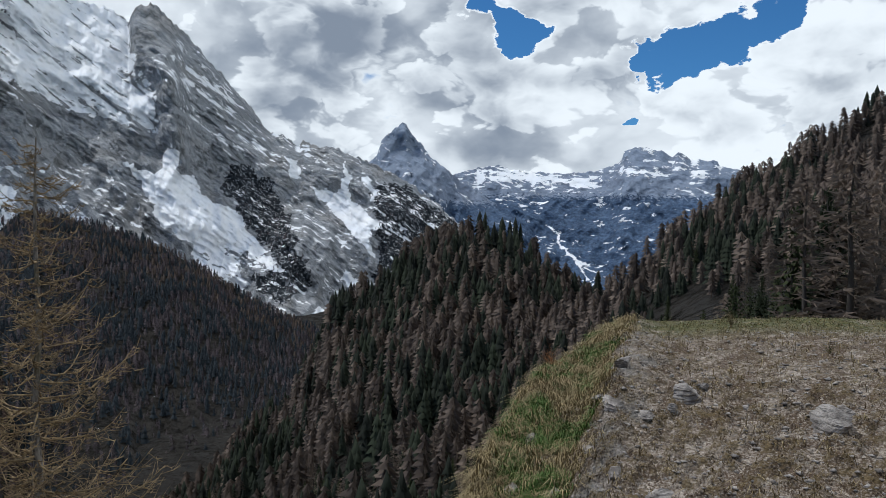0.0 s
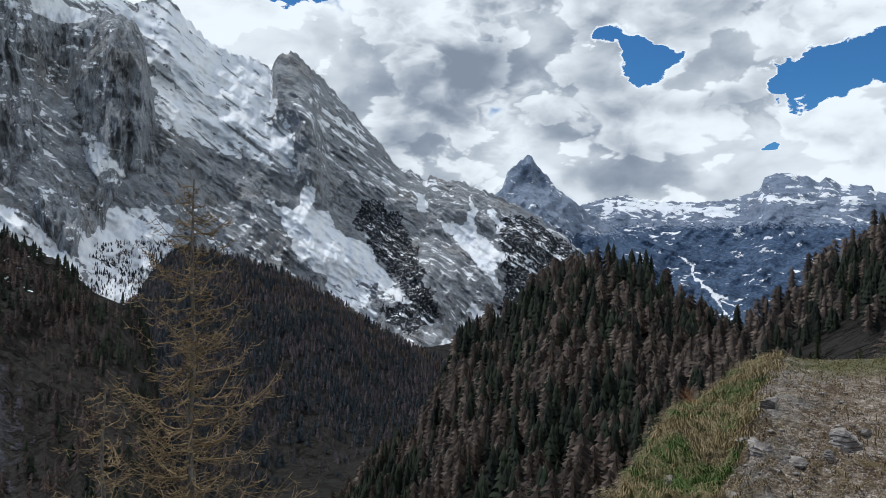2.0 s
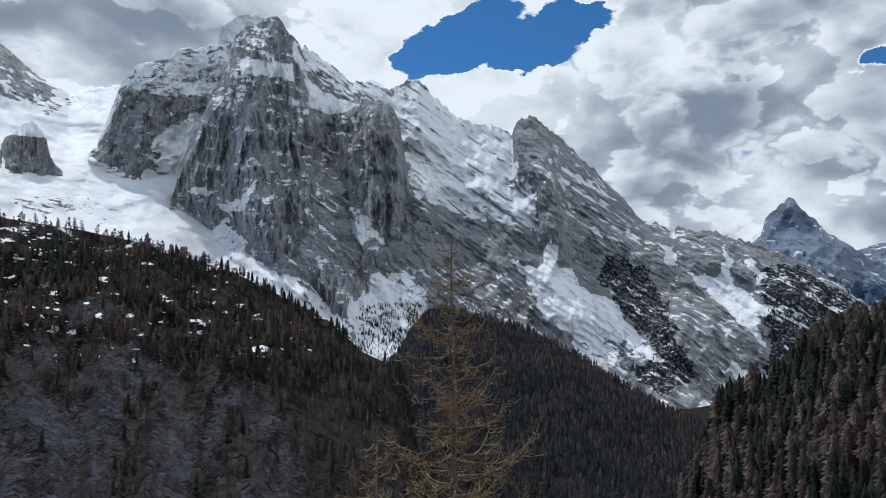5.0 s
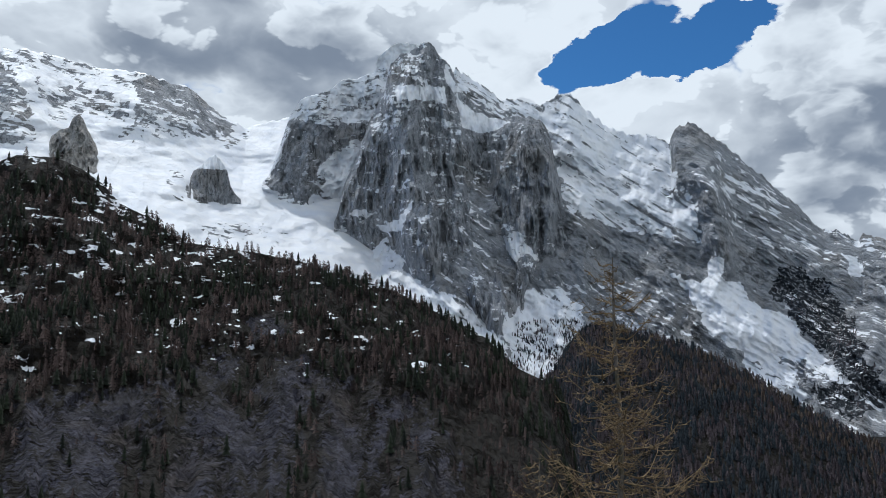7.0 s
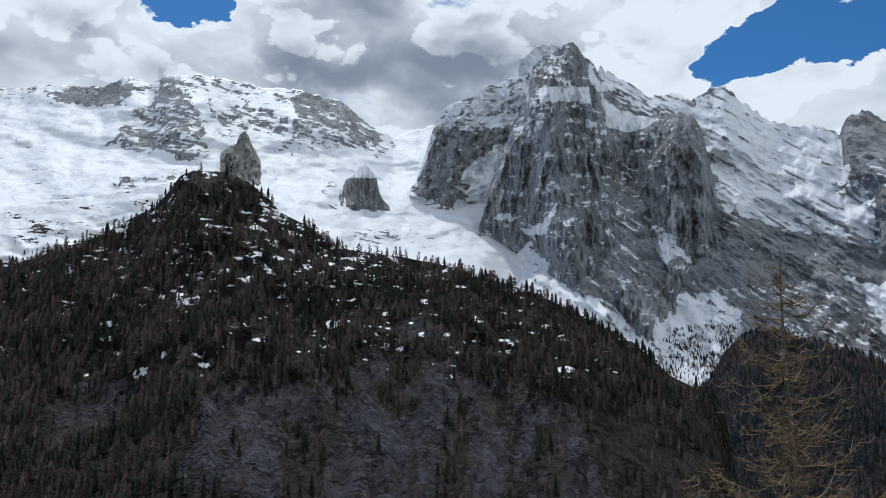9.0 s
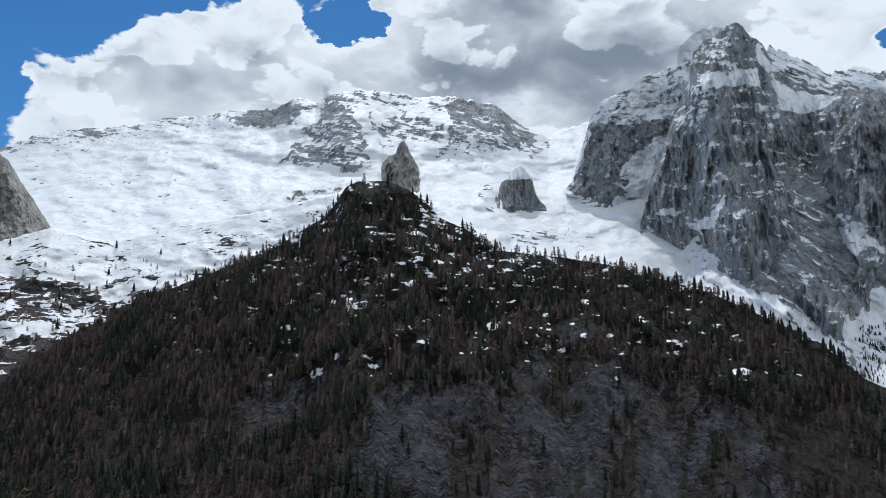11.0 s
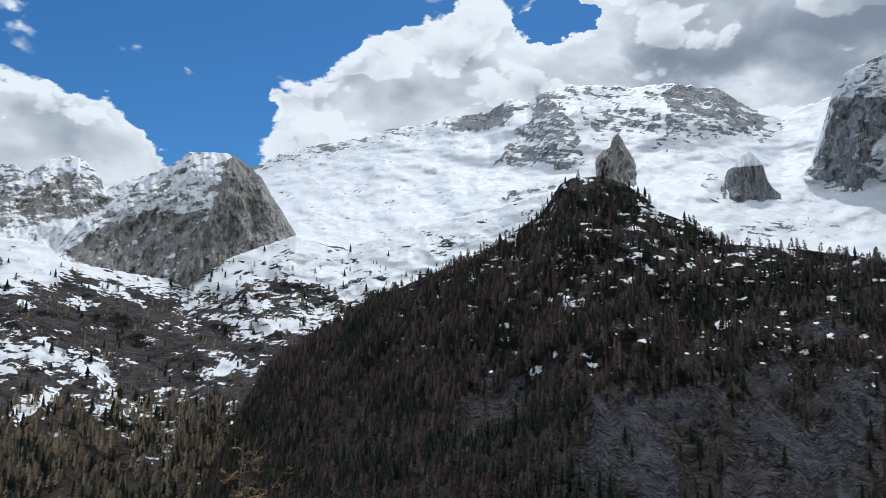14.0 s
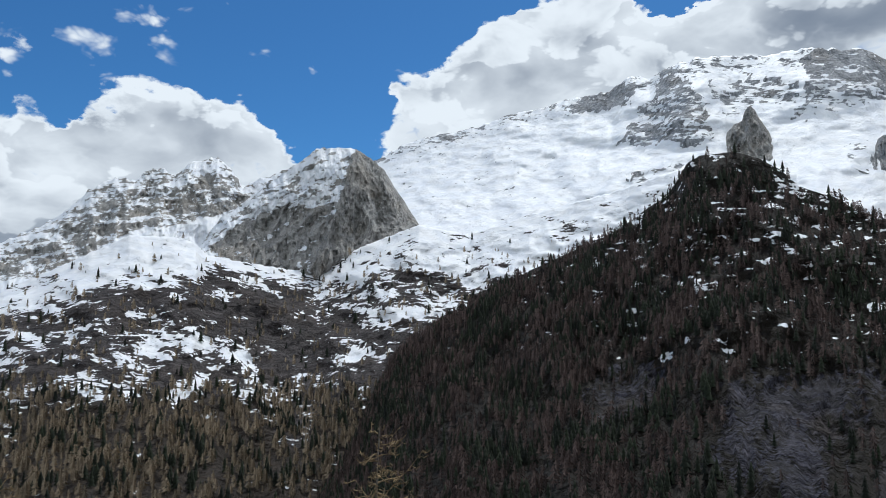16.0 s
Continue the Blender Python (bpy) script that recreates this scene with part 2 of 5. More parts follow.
# dark floor and rock; cloud shade over the hills is put into these colours
CLIFF = mountain_material("shade_darkened_floor_and_cliff", (0.082, 0.078, 0.102), (0.008, 0.007, 0.009), (0.050, 0.034, 0.017), (0.017, 0.013, 0.009), 0.36, 0, 1.0, -5, (1.0, 0.4), 1.7, 2.4)
SLOPE = mountain_material("open_mountain_slope", (0.115, 0.100, 0.098), (0.016, 0.014, 0.015), (0.075, 0.058, 0.05), (0.045, 0.034, 0.026), 0.55, 0, 0.9, -55, (0.5, 1.0))


def tree_material(name, dark, light, own=False, rough=0.9):
    """own: each tree is an object with a tone of its own."""
    m, n = material(name)
    tone = n.add("ShaderNodeObjectInfo").outputs["Random"] if own else n.attr("tone")
    fine = n.noise(n.pos, 0.9 if own else 0.5, 4, 0.6)
    t = n.math("MULTIPLY_ADD", fine, 0.6, n.math("MULTIPLY_ADD", tone, 0.9, -0.27), clamp=True)
    finish(n, n.mix(t, dark, light), rough)
    return m


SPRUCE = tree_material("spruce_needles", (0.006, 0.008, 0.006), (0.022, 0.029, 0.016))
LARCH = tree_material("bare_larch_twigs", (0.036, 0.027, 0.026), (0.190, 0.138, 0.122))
# copies of the tree colours with the valley's blue haze put into them
SPRUCE_HAZED = tree_material("haze_tinted_spruce_needles", (0.010, 0.015, 0.020), (0.026, 0.034, 0.042))
LARCH_HAZED = tree_material("haze_tinted_larch_twigs", (0.060, 0.050, 0.058), (0.185, 0.150, 0.155))
LARCH_BROWN = tree_material("brown_larch_twigs", (0.075, 0.057, 0.047), (0.235, 0.178, 0.140))
# lightened larch copy; sunlight on the open slope is put into its colour
LARCH_SUNLIT = tree_material("sun_brightened_larch_twigs", (0.17, 0.135, 0.095), (0.42, 0.335, 0.235))
SPRUCE_NEAR = tree_material("spruce_needles_near", (0.010, 0.016, 0.008), (0.050, 0.060, 0.020), True)
LARCH_NEAR = tree_material("bare_larch_twigs_near", (0.105, 0.080, 0.064), (0.31, 0.24, 0.185), True)
BARK = tree_material("grey_brown_bark", (0.05, 0.042, 0.036), (0.13, 0.115, 0.10), True)

# ---- fractal relief ----
def perlin(x, y, seed):
    """Gradient noise on arrays, about -1 to 1."""
    xi, yi = np.floor(x).astype(np.int64), np.floor(y).astype(np.int64)
    xf, yf = x - xi, y - yi

    def corner(i, j):
        h = ((xi + i) * 374761393 + (yi + j) * 668265263 + seed * 974634777) & 0xFFFFFFFF
        h = ((h ^ (h >> 13)) * 1274126177) & 0xFFFFFFFF
        a = (h ^ (h >> 16)) % 4096 * (2 * np.pi / 4096)
        return np.cos(a) * (xf - i) + np.sin(a) * (yf - j)

    u, v = xf ** 3 * (xf * (xf * 6 - 15) + 10), yf ** 3 * (yf * (yf * 6 - 15) + 10)
    low = corner(0, 0) * (1 - u) + corner(1, 0) * u
    high = corner(0, 1) * (1 - u) + corner(1, 1) * u
    return (low * (1 - v) + high * v) * 1.5


def fbm(x, y, seed, octaves=5, gain=0.5, ridged=False):
    total, amp, norm = 0.0, 1.0, 0.0
    for k in range(octaves):
        n = perlin(x * 2 ** k + 13.7 * k, y * 2 ** k - 7.3 * k, seed + k)
        total = total + amp * ((1 - 2 * np.abs(n)) if ridged else n)
        norm, amp = norm + amp, amp * gain
    return total / norm * (1.0 if ridged else 1.7)


def smooth(v, lo, hi):
    t = np.clip((v - lo) / (hi - lo), 0, 1)
    return t * t * (3 - 2 * t)


def field(b, e, outline, edge, seed):
    """1 inside a patch outlined by bearings and heights in degrees, with a ragged rim."""
    b = b + edge * fbm(b * 0.9, e * 0.9, seed, 4, 0.6)
    e = e + edge * fbm(b * 0.9 + 40, e * 0.9, seed + 9, 4, 0.6)
    inside = np.zeros(b.shape, bool)
    for (x0, y0), (x1, y1) in zip(outline, outline[1:] + outline[:1]):
        with np.errstate(divide="ignore", invalid="ignore"):
            cross = ((y0 > e) != (y1 > e)) & (b < (x1 - x0) * (e - y0) / (y1 - y0 + 1e-12) + x0)
        inside ^= cross
    return inside.astype(float)


def mesh_of(name, verts, quads, mat, attributes=(), flat=False):
    me = bpy.data.meshes.new(name)
    verts, quads = np.asarray(verts, np.float32), np.asarray(quads, np.int32)
    k = quads.shape[1]
    me.vertices.add(len(verts))
    me.vertices.foreach_set("co", verts.ravel())
    me.loops.add(quads.size)
    me.loops.foreach_set("vertex_index", quads.ravel())
    me.polygons.add(len(quads))
    me.polygons.foreach_set("loop_start", np.arange(0, quads.size, k, dtype=np.int32))
    if not flat:
        me.polygons.foreach_set("use_smooth", np.ones(len(quads), bool))
    for key, values in attributes:
        a = me.attributes.new(key, "FLOAT", "POINT")
        a.data.foreach_set("value", np.asarray(values, np.float32).ravel())
    me.materials.append(mat)
    me.update()
    return me


def grid_quads(rows, cols):
    i = np.arange(rows * cols).reshape(rows, cols)
    return np.stack([i[:-1, :-1], i[:-1, 1:], i[1:, 1:], i[1:, :-1]], -1).reshape(-1, 4)


SHEETS = {}


def land(name, crest, foot, step, mat, label, category, bulge=1.0, relief=(), jag=0.0, cover=None, seed=1, warp=None, behind=400.0, craggy=False):
    """A mountainside: its crest and its foot as (bearing, distance, height above the eye), joined by a face with fractal relief.
    relief: rows of (depth, width, tallness, ridged, octaves) in metres; cover gives the snow and plants that lie on it."""
    crest, foot = np.array(crest, float), np.array(foot, float)
    b = np.arange(crest[0, 0], crest[-1, 0] + step * 0.5, step)
    rc = np.interp(b, crest[:, 0], crest[:, 1])
    ec = np.interp(b, crest[:, 0], np.degrees(np.arctan2(crest[:, 2], crest[:, 1])))
    rf = np.interp(b, foot[:, 0], foot[:, 1])
    ef = np.interp(b, foot[:, 0], np.degrees(np.arctan2(foot[:, 2], foot[:, 1])))
    wide = int(2.5 / step)
    calm = np.convolve(np.pad(ec, wide, mode="edge"), np.hanning(2 * wide + 1) / np.hanning(2 * wide + 1).sum(), "valid")
    calm = np.minimum(calm, ec + 1.5)
    teeth = jag * fbm(b * 1.6, b * 0 + seed, seed + 70, 5, 0.6)
    rows = max(12, int(np.max(ec - ef) / step))
    v = np.linspace(0, 1, rows)[:, None]
    B = np.broadcast_to(b, (rows, len(b)))
    E = ef + (calm - ef) * v + (ec - calm) * v ** 4 + teeth * v ** 40
    R = rf + (rc - rf) * v ** bulge
    S, H = np.radians(B) * np.mean(rc), R * np.tan(np.radians(E))
    D = 0.0
    for k, (depth, wide, tall, ridged, *octaves) in enumerate(relief):
        D = D + depth * fbm(S / wide, H / tall, seed + 11 * k, octaves[0] if octaves else 5 if k == 0 else 4, 0.5, ridged)
    if warp is not None:
        D = D + warp(B, E, S, H)
    R = R - D * np.minimum(1, 0.35 + (1 - v) * 4) * np.minimum(1, 0.2 + v * 5)
    P = np.stack([R * np.sin(np.radians(B)), R * np.cos(np.radians(B)), R * np.tan(np.radians(E)) + 1.6], -1)
    du, dv = np.gradient(P, axis=1), np.gradient(P, axis=0)
    nrm = np.cross(du, dv)
    nrm /= np.linalg.norm(nrm, axis=-1, keepdims=True) + 1e-9
    nz = np.abs(nrm[..., 2])
    snow, veg = cover(B, E, S, H, nz, v + 0 * B) if cover else (0 * B, 0 * B)
    # the far side of the crest, and a skirt into the ground
    out = P[-1] / np.linalg.norm(P[-1, :, :2], axis=-1, keepdims=True)
    out[:, 2] = 0
    top = [P[-1] + out * d + np.array([0, 0, -0.8 * d]) for d in (behind * 0.05, behind * 0.3, behind)]
    low = P[0] + out * 25 + np.array([0, 0, -60.0])
    Q = np.concatenate([low[None], P, np.stack(top)])
    pad = lambda a: np.concatenate([a[:1], a, np.repeat(a[-1:], 3, 0)])
    me = mesh_of(name, Q.reshape(-1, 3), grid_quads(*Q.shape[:2]), mat, (("snow", pad(snow)), ("veg", pad(veg))), flat=craggy)
    ob = tagged(new(name, me), label, category, kind="structure")
    SHEETS[name] = (P, B, E, nz, snow, veg)
    return ob


def up(e, d):
    """Height at a distance, from its angle above the eye."""
    return d * math.tan(radians(e))


def line(text, near=0, far=None):
    """Crest or foot from 'bearing,angle' pairs at one distance or from one to another, or from 'bearing,angle,distance'."""
    pts = [tuple(map(float, p.split(","))) for p in text.split()]
    far = far or near
    b0, b1 = pts[0][0], pts[-1][0]
    rows = []
    for p in pts:
        d = p[2] if len(p) > 2 else near + (far - near) * (p[0] - b0) / (b1 - b0)
        rows.append((p[0], d, up(p[1], d)))
    return rows


def patch(text):
    return [tuple(map(float, p.split(","))) for p in text.split()]

# ---- the far ranges down the valley ----
def strata(S, H, dip, long, short, seed, octaves=5):
    """Beds that run down to one side at a dip in degrees."""
    c, s = math.cos(radians(dip)), math.sin(radians(dip))
    return fbm((S * c - H * s) / long, (S * s + H * c) / short, seed, octaves, 0.6)


def far_cover(B, E, S, H, nz, v):
    n = strata(S, H, 4, 420, 70, 3)
    cap = smooth(B, 65, 66.5) * smooth(-E, -6.4, -5.2) * smooth(E, 3.2, 4.6)
    plateau = smooth(-B, -66, -63) * smooth(E, 2.6, 3.5)
    gully = smooth(fbm(S / 90, H / 500, 8, 4), 0.1, 0.5) * smooth(E, 1.0, 3.5) * 0.35
    snow = 0.80 * plateau + 0.45 * cap + gully + 0.45 * n - 0.22 - 0.6 * smooth(E, 5.1, 5.6) - 0.5 * smooth(-E, -2.4, -1.0)
    path = field(B, E, patch("60.2,0.4 60.8,0.1 61.35,-0.4 61.3,-1.0 62.3,-2.1 63.9,-4.2 63.65,-4.2 62.1,-2.2 61.05,-1.1 61.1,-0.5"), 0.2, 4)
    return np.maximum(snow, path), 1.1 * smooth(-E, -3.6, -1.2)


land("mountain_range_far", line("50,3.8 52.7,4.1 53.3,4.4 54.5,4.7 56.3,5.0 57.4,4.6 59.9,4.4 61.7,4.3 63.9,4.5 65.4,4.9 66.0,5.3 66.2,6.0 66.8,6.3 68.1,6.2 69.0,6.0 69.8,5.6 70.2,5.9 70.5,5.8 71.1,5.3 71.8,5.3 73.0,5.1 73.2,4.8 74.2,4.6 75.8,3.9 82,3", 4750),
     line("50,-9 82,-9", 3300), 0.1, HAZED_ROCK, "hazy blue far range with a flat-topped summit and old snow", "mountain", 1.0,
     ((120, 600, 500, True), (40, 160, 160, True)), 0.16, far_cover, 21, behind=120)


def horn_cover(B, E, S, H, nz, v):
    n = strata(S, H, 25, 260, 70, 5)
    left = smooth(-B, -48.6, -46.5) * smooth(E, 4.0, 6.0)
    return -0.12 + 0.4 * n + 0.35 * left, 0.9 * smooth(-E, -3.0, -1.0)


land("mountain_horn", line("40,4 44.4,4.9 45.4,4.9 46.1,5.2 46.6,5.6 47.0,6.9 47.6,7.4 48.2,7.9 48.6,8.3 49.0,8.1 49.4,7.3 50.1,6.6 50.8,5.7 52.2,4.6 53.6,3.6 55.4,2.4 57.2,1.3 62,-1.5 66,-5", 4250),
     line("40,-9 66,-9", 3300), 0.09, HAZED_ROCK, "pointed grey rock horn streaked with snow above the valley", "mountain", 1.0,
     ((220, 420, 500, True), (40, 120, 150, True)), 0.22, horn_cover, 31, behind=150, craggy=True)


# ---- the great wall: shoulder, knob and lower face ----
def wall_cover(B, E, S, H, nz, v):
    n = strata(S, H, 33, 560, 24, 12)
    fine = fbm(S / 24, H / 24, 14, 4, 0.65)
    ledge = smooth(nz, 0.45, 0.85)
    snow = -0.02 + 0.5 * n + 0.2 * fine + 0.2 * ledge
    upper = field(B, E, patch("17.0,17.0 20.5,19.5 25,16.5 27.8,14.6 28.1,13.3 28.2,12 29.8,9.4 30.1,6.5 27.4,7.3 24.6,7.7 20.1,9.8 19.4,13.3"), 0.7, 15)
    crease = smooth(strata(S, H, 38, 420, 26, 13), 0.12, 0.45)
    snow = snow * (1 - 0.6 * upper) + upper * (1.12 - 0.8 * crease - 0.25 * smooth(-E, -10, -7))
    snow += 0.5 * field(B, E, patch("10,24 18.5,22 18.5,16 11,16"), 0.5, 16)
    snow += 0.22 * field(B, E, patch("30.3,15 32,13.5 38.5,6.5 37.4,4.6 33,6.5 31,9"), 0.7, 17)
    snow -= 0.45 * field(B, E, patch("28.2,15.6 30.6,15.8 31.5,13 31,12.3 30,13.2 29.0,12.2 28.6,10"), 0.4, 18)
    snow -= 0.30 * field(B, E, patch("20.5,8.6 27.8,6.8 31.5,6.8 30.5,4.8 27.0,4.4 21,3.8 15,5"), 0.5, 19)
    snow -= 0.35 * field(B, E, patch("31,7.8 32.8,7.2 35.2,4.4 36.5,2.6 34.5,1.6 32.4,2.6"), 0.6, 22)
    for k, (text, amount) in enumerate((
            ("13.4,4.1 15.8,3.5 18.5,3.7 21.0,2.2 20.9,0.5 20.0,-1.5 19.4,-3.6 17.0,-4.6 15.4,-2.6 14.8,-0.4 14.2,1.8", 0.55),
            ("27.6,4.5 29.6,3.8 30.6,4.5 30.8,5.6 31.5,5.4 31.3,4.2 32.8,3.3 33,2.4 35.7,1 36.3,-0.1 37.2,-1.6 35.4,-1.5 34.4,-2.6 33.0,-2.2 30.1,0.2 29,2.9", 1.0),
            ("34.0,0.6 36.7,-0.7 39.4,-3.7 38.0,-3.8 36.0,-3.0 36.6,-4.6 35.0,-5.6 33.5,-4.2 32.4,-2.6", 0.45),
            ("41.6,3.1 43.5,2.6 44.1,5.2 44.7,2.0 47.1,0.0 46.1,-0.4 46.6,-2.8 45.6,-1.7 44.1,0.0 42.4,1.6", 0.9),
            ("39.2,5.5 40.8,4.3 40.1,3.7", 0.8), ("45.5,3.6 46.3,2.0 46.8,2.4 46.2,4", 0.5),
            ("44.0,-3.8 45.5,-4.4 45.3,-5 43.6,-4.4", 0.6), ("42.2,-6.6 43.2,-8.2 42.5,-8.4 41.6,-7", 0.5))):
        snow += 1.7 * amount * field(B, E, patch(text), 0.35, 40 + k)
    snow += 1.1 * field(B, E, patch("-2,9.6 2.3,9.0 5.2,8.0 7.4,4.6 11,2.6 14.0,0.8 15.6,-2.5 12.2,-0.8 6.5,2.5 -2,5.6"), 0.5, 50)
    veg = 0.6 * field(B, E, patch("35.0,4.7 36.8,4.6 38.6,3.0 40.2,-0.8 41.8,-4.7 39.2,-6.5 36.7,-4.3 38.9,-3.2 36.3,0.3 34.8,2.6"), 0.6, 51)
    veg += 0.6 * field(B, E, patch("46,3 48.5,3.6 53,0.2 55,-6 46,-6 47,-2"), 0.5, 52)
    veg += 0.55 * field(B, E, patch("15.4,0.6 19,1.2 22,0.5 20,-3 15.6,-3"), 0.5, 53)
    return snow, veg


def wall_warp(B, E, S, H):
    knob = 150 * smooth(B, 28.1, 28.6) * smooth(-B, -33, -29.5) * smooth(E, 9, 13.5)
    rib = 190 * np.exp(-((B - 31.2 - (8 - E) * 0.12) / 1.0) ** 2) * smooth(E, 2, 7) * smooth(-E, -14, -10)
    slab = 200 * smooth(-B, -45, -40) * smooth(B, 36, 40) * smooth(-E, -2, 2)
    c, s = math.cos(radians(33)), math.sin(radians(33))
    p, q = S * c - H * s, S * s + H * c
    beds = 32 * fbm(p / 420, q / 85, 55, 5, 0.5, True) + 12 * fbm(p / 90, q / 26, 56, 4, 0.55, True)
    return knob + rib + slab + beds


land("mountain_wall", line("-3,4.6 0,6.0 2,8.2 4,9.0 7,14 11.2,21.2 13.9,19.4 14.9,18.6 16.3,18.6 18.1,18.0 19.5,18.8 20.5,18.8 21.8,17.6 23.2,16.2 25.1,15.3 26.0,15.2 26.9,15.2 27.6,14.7 28.1,14.2 28.3,15.1 28.8,15.6 29.7,15.8 30.2,15.6 30.8,15.0 31.7,14.3 32.8,13.2 35.0,10.9 36.7,9.1 38.3,7.0 39.2,7.0 40.4,6.2 40.8,6.7 41.6,6.2 43.2,6.2 44.4,5.6 46.0,5.1 48.5,3.9 51.3,2.0 53.3,0.2 58,-4", 3450, 3700),
     line("-3,-4 10,-5 25,-9 40,-11 58,-11", 2050, 2500), 0.09, WALL_ROCK, "steep grey limestone wall with hanging snowfields and couloirs", "mountain", 0.9,
     ((120, 420, 520, True), (40, 130, 200, True)), 0.30, wall_cover, 41, wall_warp, craggy=True)


# ---- the glacier massif ----
def glacier_cover(B, E, S, H, nz, v):
    n = strata(S, H, 14, 320, 34, 92)
    fine = fbm(S / 60, H / 45, 94, 4, 0.6)
    snow = 1.45 + 0.25 * n
    crest = smooth(v, 0.80, 0.97)
    snow -= (0.75 + 0.9 * n + 0.4 * fine) * crest * smooth(-B, 6, 10)
    for k, (text, amount) in enumerate((("-27.6,14.4 -25.3,17.4 -24.0,19.3 -22.6,18.6 -20.8,16.2 -20.4,13.9 -23,13.4 -25,13.8", 0.75),
                                        ("-20.8,17.8 -17.5,17.9 -14.6,17.4 -14.2,16.2 -17,16 -18.5,15.2 -20,15.6", 0.6),
                                        ("-14.2,19.3 -10.2,19 -6.5,16.2 -8.5,15.2 -11.5,15.0 -15.5,14.6 -14,16.3", 0.62),
                                        ("-9.0,16.2 -6.2,15.9 -5.2,15.3 -6.8,14.7 -8.6,15.2", 0.5),
                                        ("-31.5,17.4 -28.4,18.2 -26.0,18.8 -26.6,17.4 -29,16.6 -32,16.6", 0.6),
                                        ("-40.5,11.9 -38.0,12.2 -36.4,10.6 -38,10.3 -40,11.2", 0.32),
                                        ("-27.6,11.6 -24.5,12.2 -22.5,12.4 -23,11.0 -26.5,10.8", 0.55),
                                        ("-11.8,12.8 -9.5,12.6 -9.6,11.6 -11.5,11.8", 0.5), ("-9,8.8 -5,8.6 -2,8.0 -4,7.0 -9,7.4", 0.45))):
        snow -= amount * field(B, E, patch(text), 0.7, 100 + k) * (1.45 + 1.3 * n + 0.8 * fine)
    spots = smooth(fbm(S / 80, H / 30, 95, 4, 0.6), 0.55, 0.75) * field(B, E, patch("-47,13 -40,14 -31,13.5 -29,9 -36,6 -46,7"), 0.8, 96)
    snow -= 1.3 * spots
    return snow, 0 * B


def glacier_warp(B, E, S, H):
    block = 260 * np.exp(-((B + 22.5) / 2.6) ** 2) * smooth(E, 13, 16)
    right = 160 * np.exp(-((B + 13) / 3.5) ** 2) * smooth(E, 14, 17)
    return block + right


land("mountain_glacier", line("-52,10.5 -48.8,12.3 -47.3,13.2 -44.9,14.5 -42.9,15.1 -40.8,15.4 -38.6,15.9 -36.4,16.7 -33.7,17.1 -31.9,17.6 -29.6,17.9 -28.2,18.1 -27.2,18.8 -26.5,19.1 -25.1,18.8 -23.7,19.5 -21.5,19.9 -19.7,19.8 -16.8,19.4 -13.8,19.5 -11.3,18.9 -10.4,18.9 -9.1,17.9 -7.8,16.9 -5.9,16.1 -5.4,16.3 -4.3,16.7 -2.6,17.1 -0.2,17.4 4,16 8,13 16,10", 4350, 4300),
     line("-52,5,2350 -40,5,2350 -20,6,2400 -12,5.4,2440 -7,5.0,2500 -3,5,2580 1,5.0,2720 6,4.5,2980 16,5,3300"), 0.12, ROCK, "broad glacier massif under fresh snow with rock bands", "mountain", 1.0,
     ((60, 380, 200, False, 3), (9, 90, 40, False, 2)), 0.16, glacier_cover, 91, glacier_warp, behind=300)


def rest(sheet, text, sink=12.0):
    """A foot that stands on another sheet, from 'bearing,angle' pairs."""
    P, B, E = SHEETS[sheet][:3]
    rows = []
    for p in text.split():
        b, e = map(float, p.split(","))
        j = int(np.argmin(np.abs(B[0] - b)))
        k = int(np.argmin(np.abs(E[:, j] - e)))
        d = math.hypot(P[k, j, 0], P[k, j, 1]) + sink
        rows.append((b, d, up(e, d)))
    return rows


# ---- the main summit buttress in front of the shoulder ----
def buttress_cover(B, E, S, H, nz, v):
    n = strata(S, H, 20, 160, 38, 62)
    fine = fbm(S / 38, H / 38, 64, 4, 0.6)
    snow = 0.04 + 0.6 * n + 0.42 * fine + 0.25 * smooth(nz, 0.4, 0.8) + 0.22 * smooth(E, 13, 18)
    for k, (text, amount) in enumerate((("6.0,19.7 10.3,19.8 10.4,18.8 6.4,18.7", 0.8), ("11.2,18.6 13.5,17.4 15.4,16.8 14,16.2 11.7,16.4", 0.9),
                                        ("11.8,7.6 14.0,7.7 16.2,8.1 16.7,7.3 17.8,5.7 16.4,6.3 15.8,5.8 14.4,7.0", 0.65), ("10.2,22 11,20.5 11.5,18.5 10.4,20", 0.5),
                                        ("2.6,10.2 4.0,9.8 3.8,9.5 2.4,9.8", 0.6), ("4.6,8.8 6.2,9.2 7.5,10.8 6.6,8.6 5.6,8.0", 0.7))):
        snow += 1.5 * amount * field(B, E, patch(text), 0.3, 70 + k)
    snow += 0.6 * smooth(B, 19.6, 20.6) * smooth(-E, -9.5, -8)
    snow -= 0.35 * smooth(B, 16.2, 17) * smooth(E, 8, 10)
    return snow, 0 * B


def buttress_warp(B, E, S, H):
    pillar = 130 * smooth(B, 15.8, 16.6) * smooth(-B, -19.3, -18.6) * smooth(E, 6, 11)
    edge = 160 * np.exp(-((B - 6.2 - (22 - E) * 0.13) / 1.6) ** 2)
    bay = -150 * np.exp(-(((B - 13.4) / 1.3) ** 2)) * smooth(E, 3, 9)
    lower = 120 * np.exp(-((B - 12.5 - (5 - E) * 0.35) / 2.0) ** 2) * smooth(-E, -5.5, -2)
    return pillar + edge + bay + lower


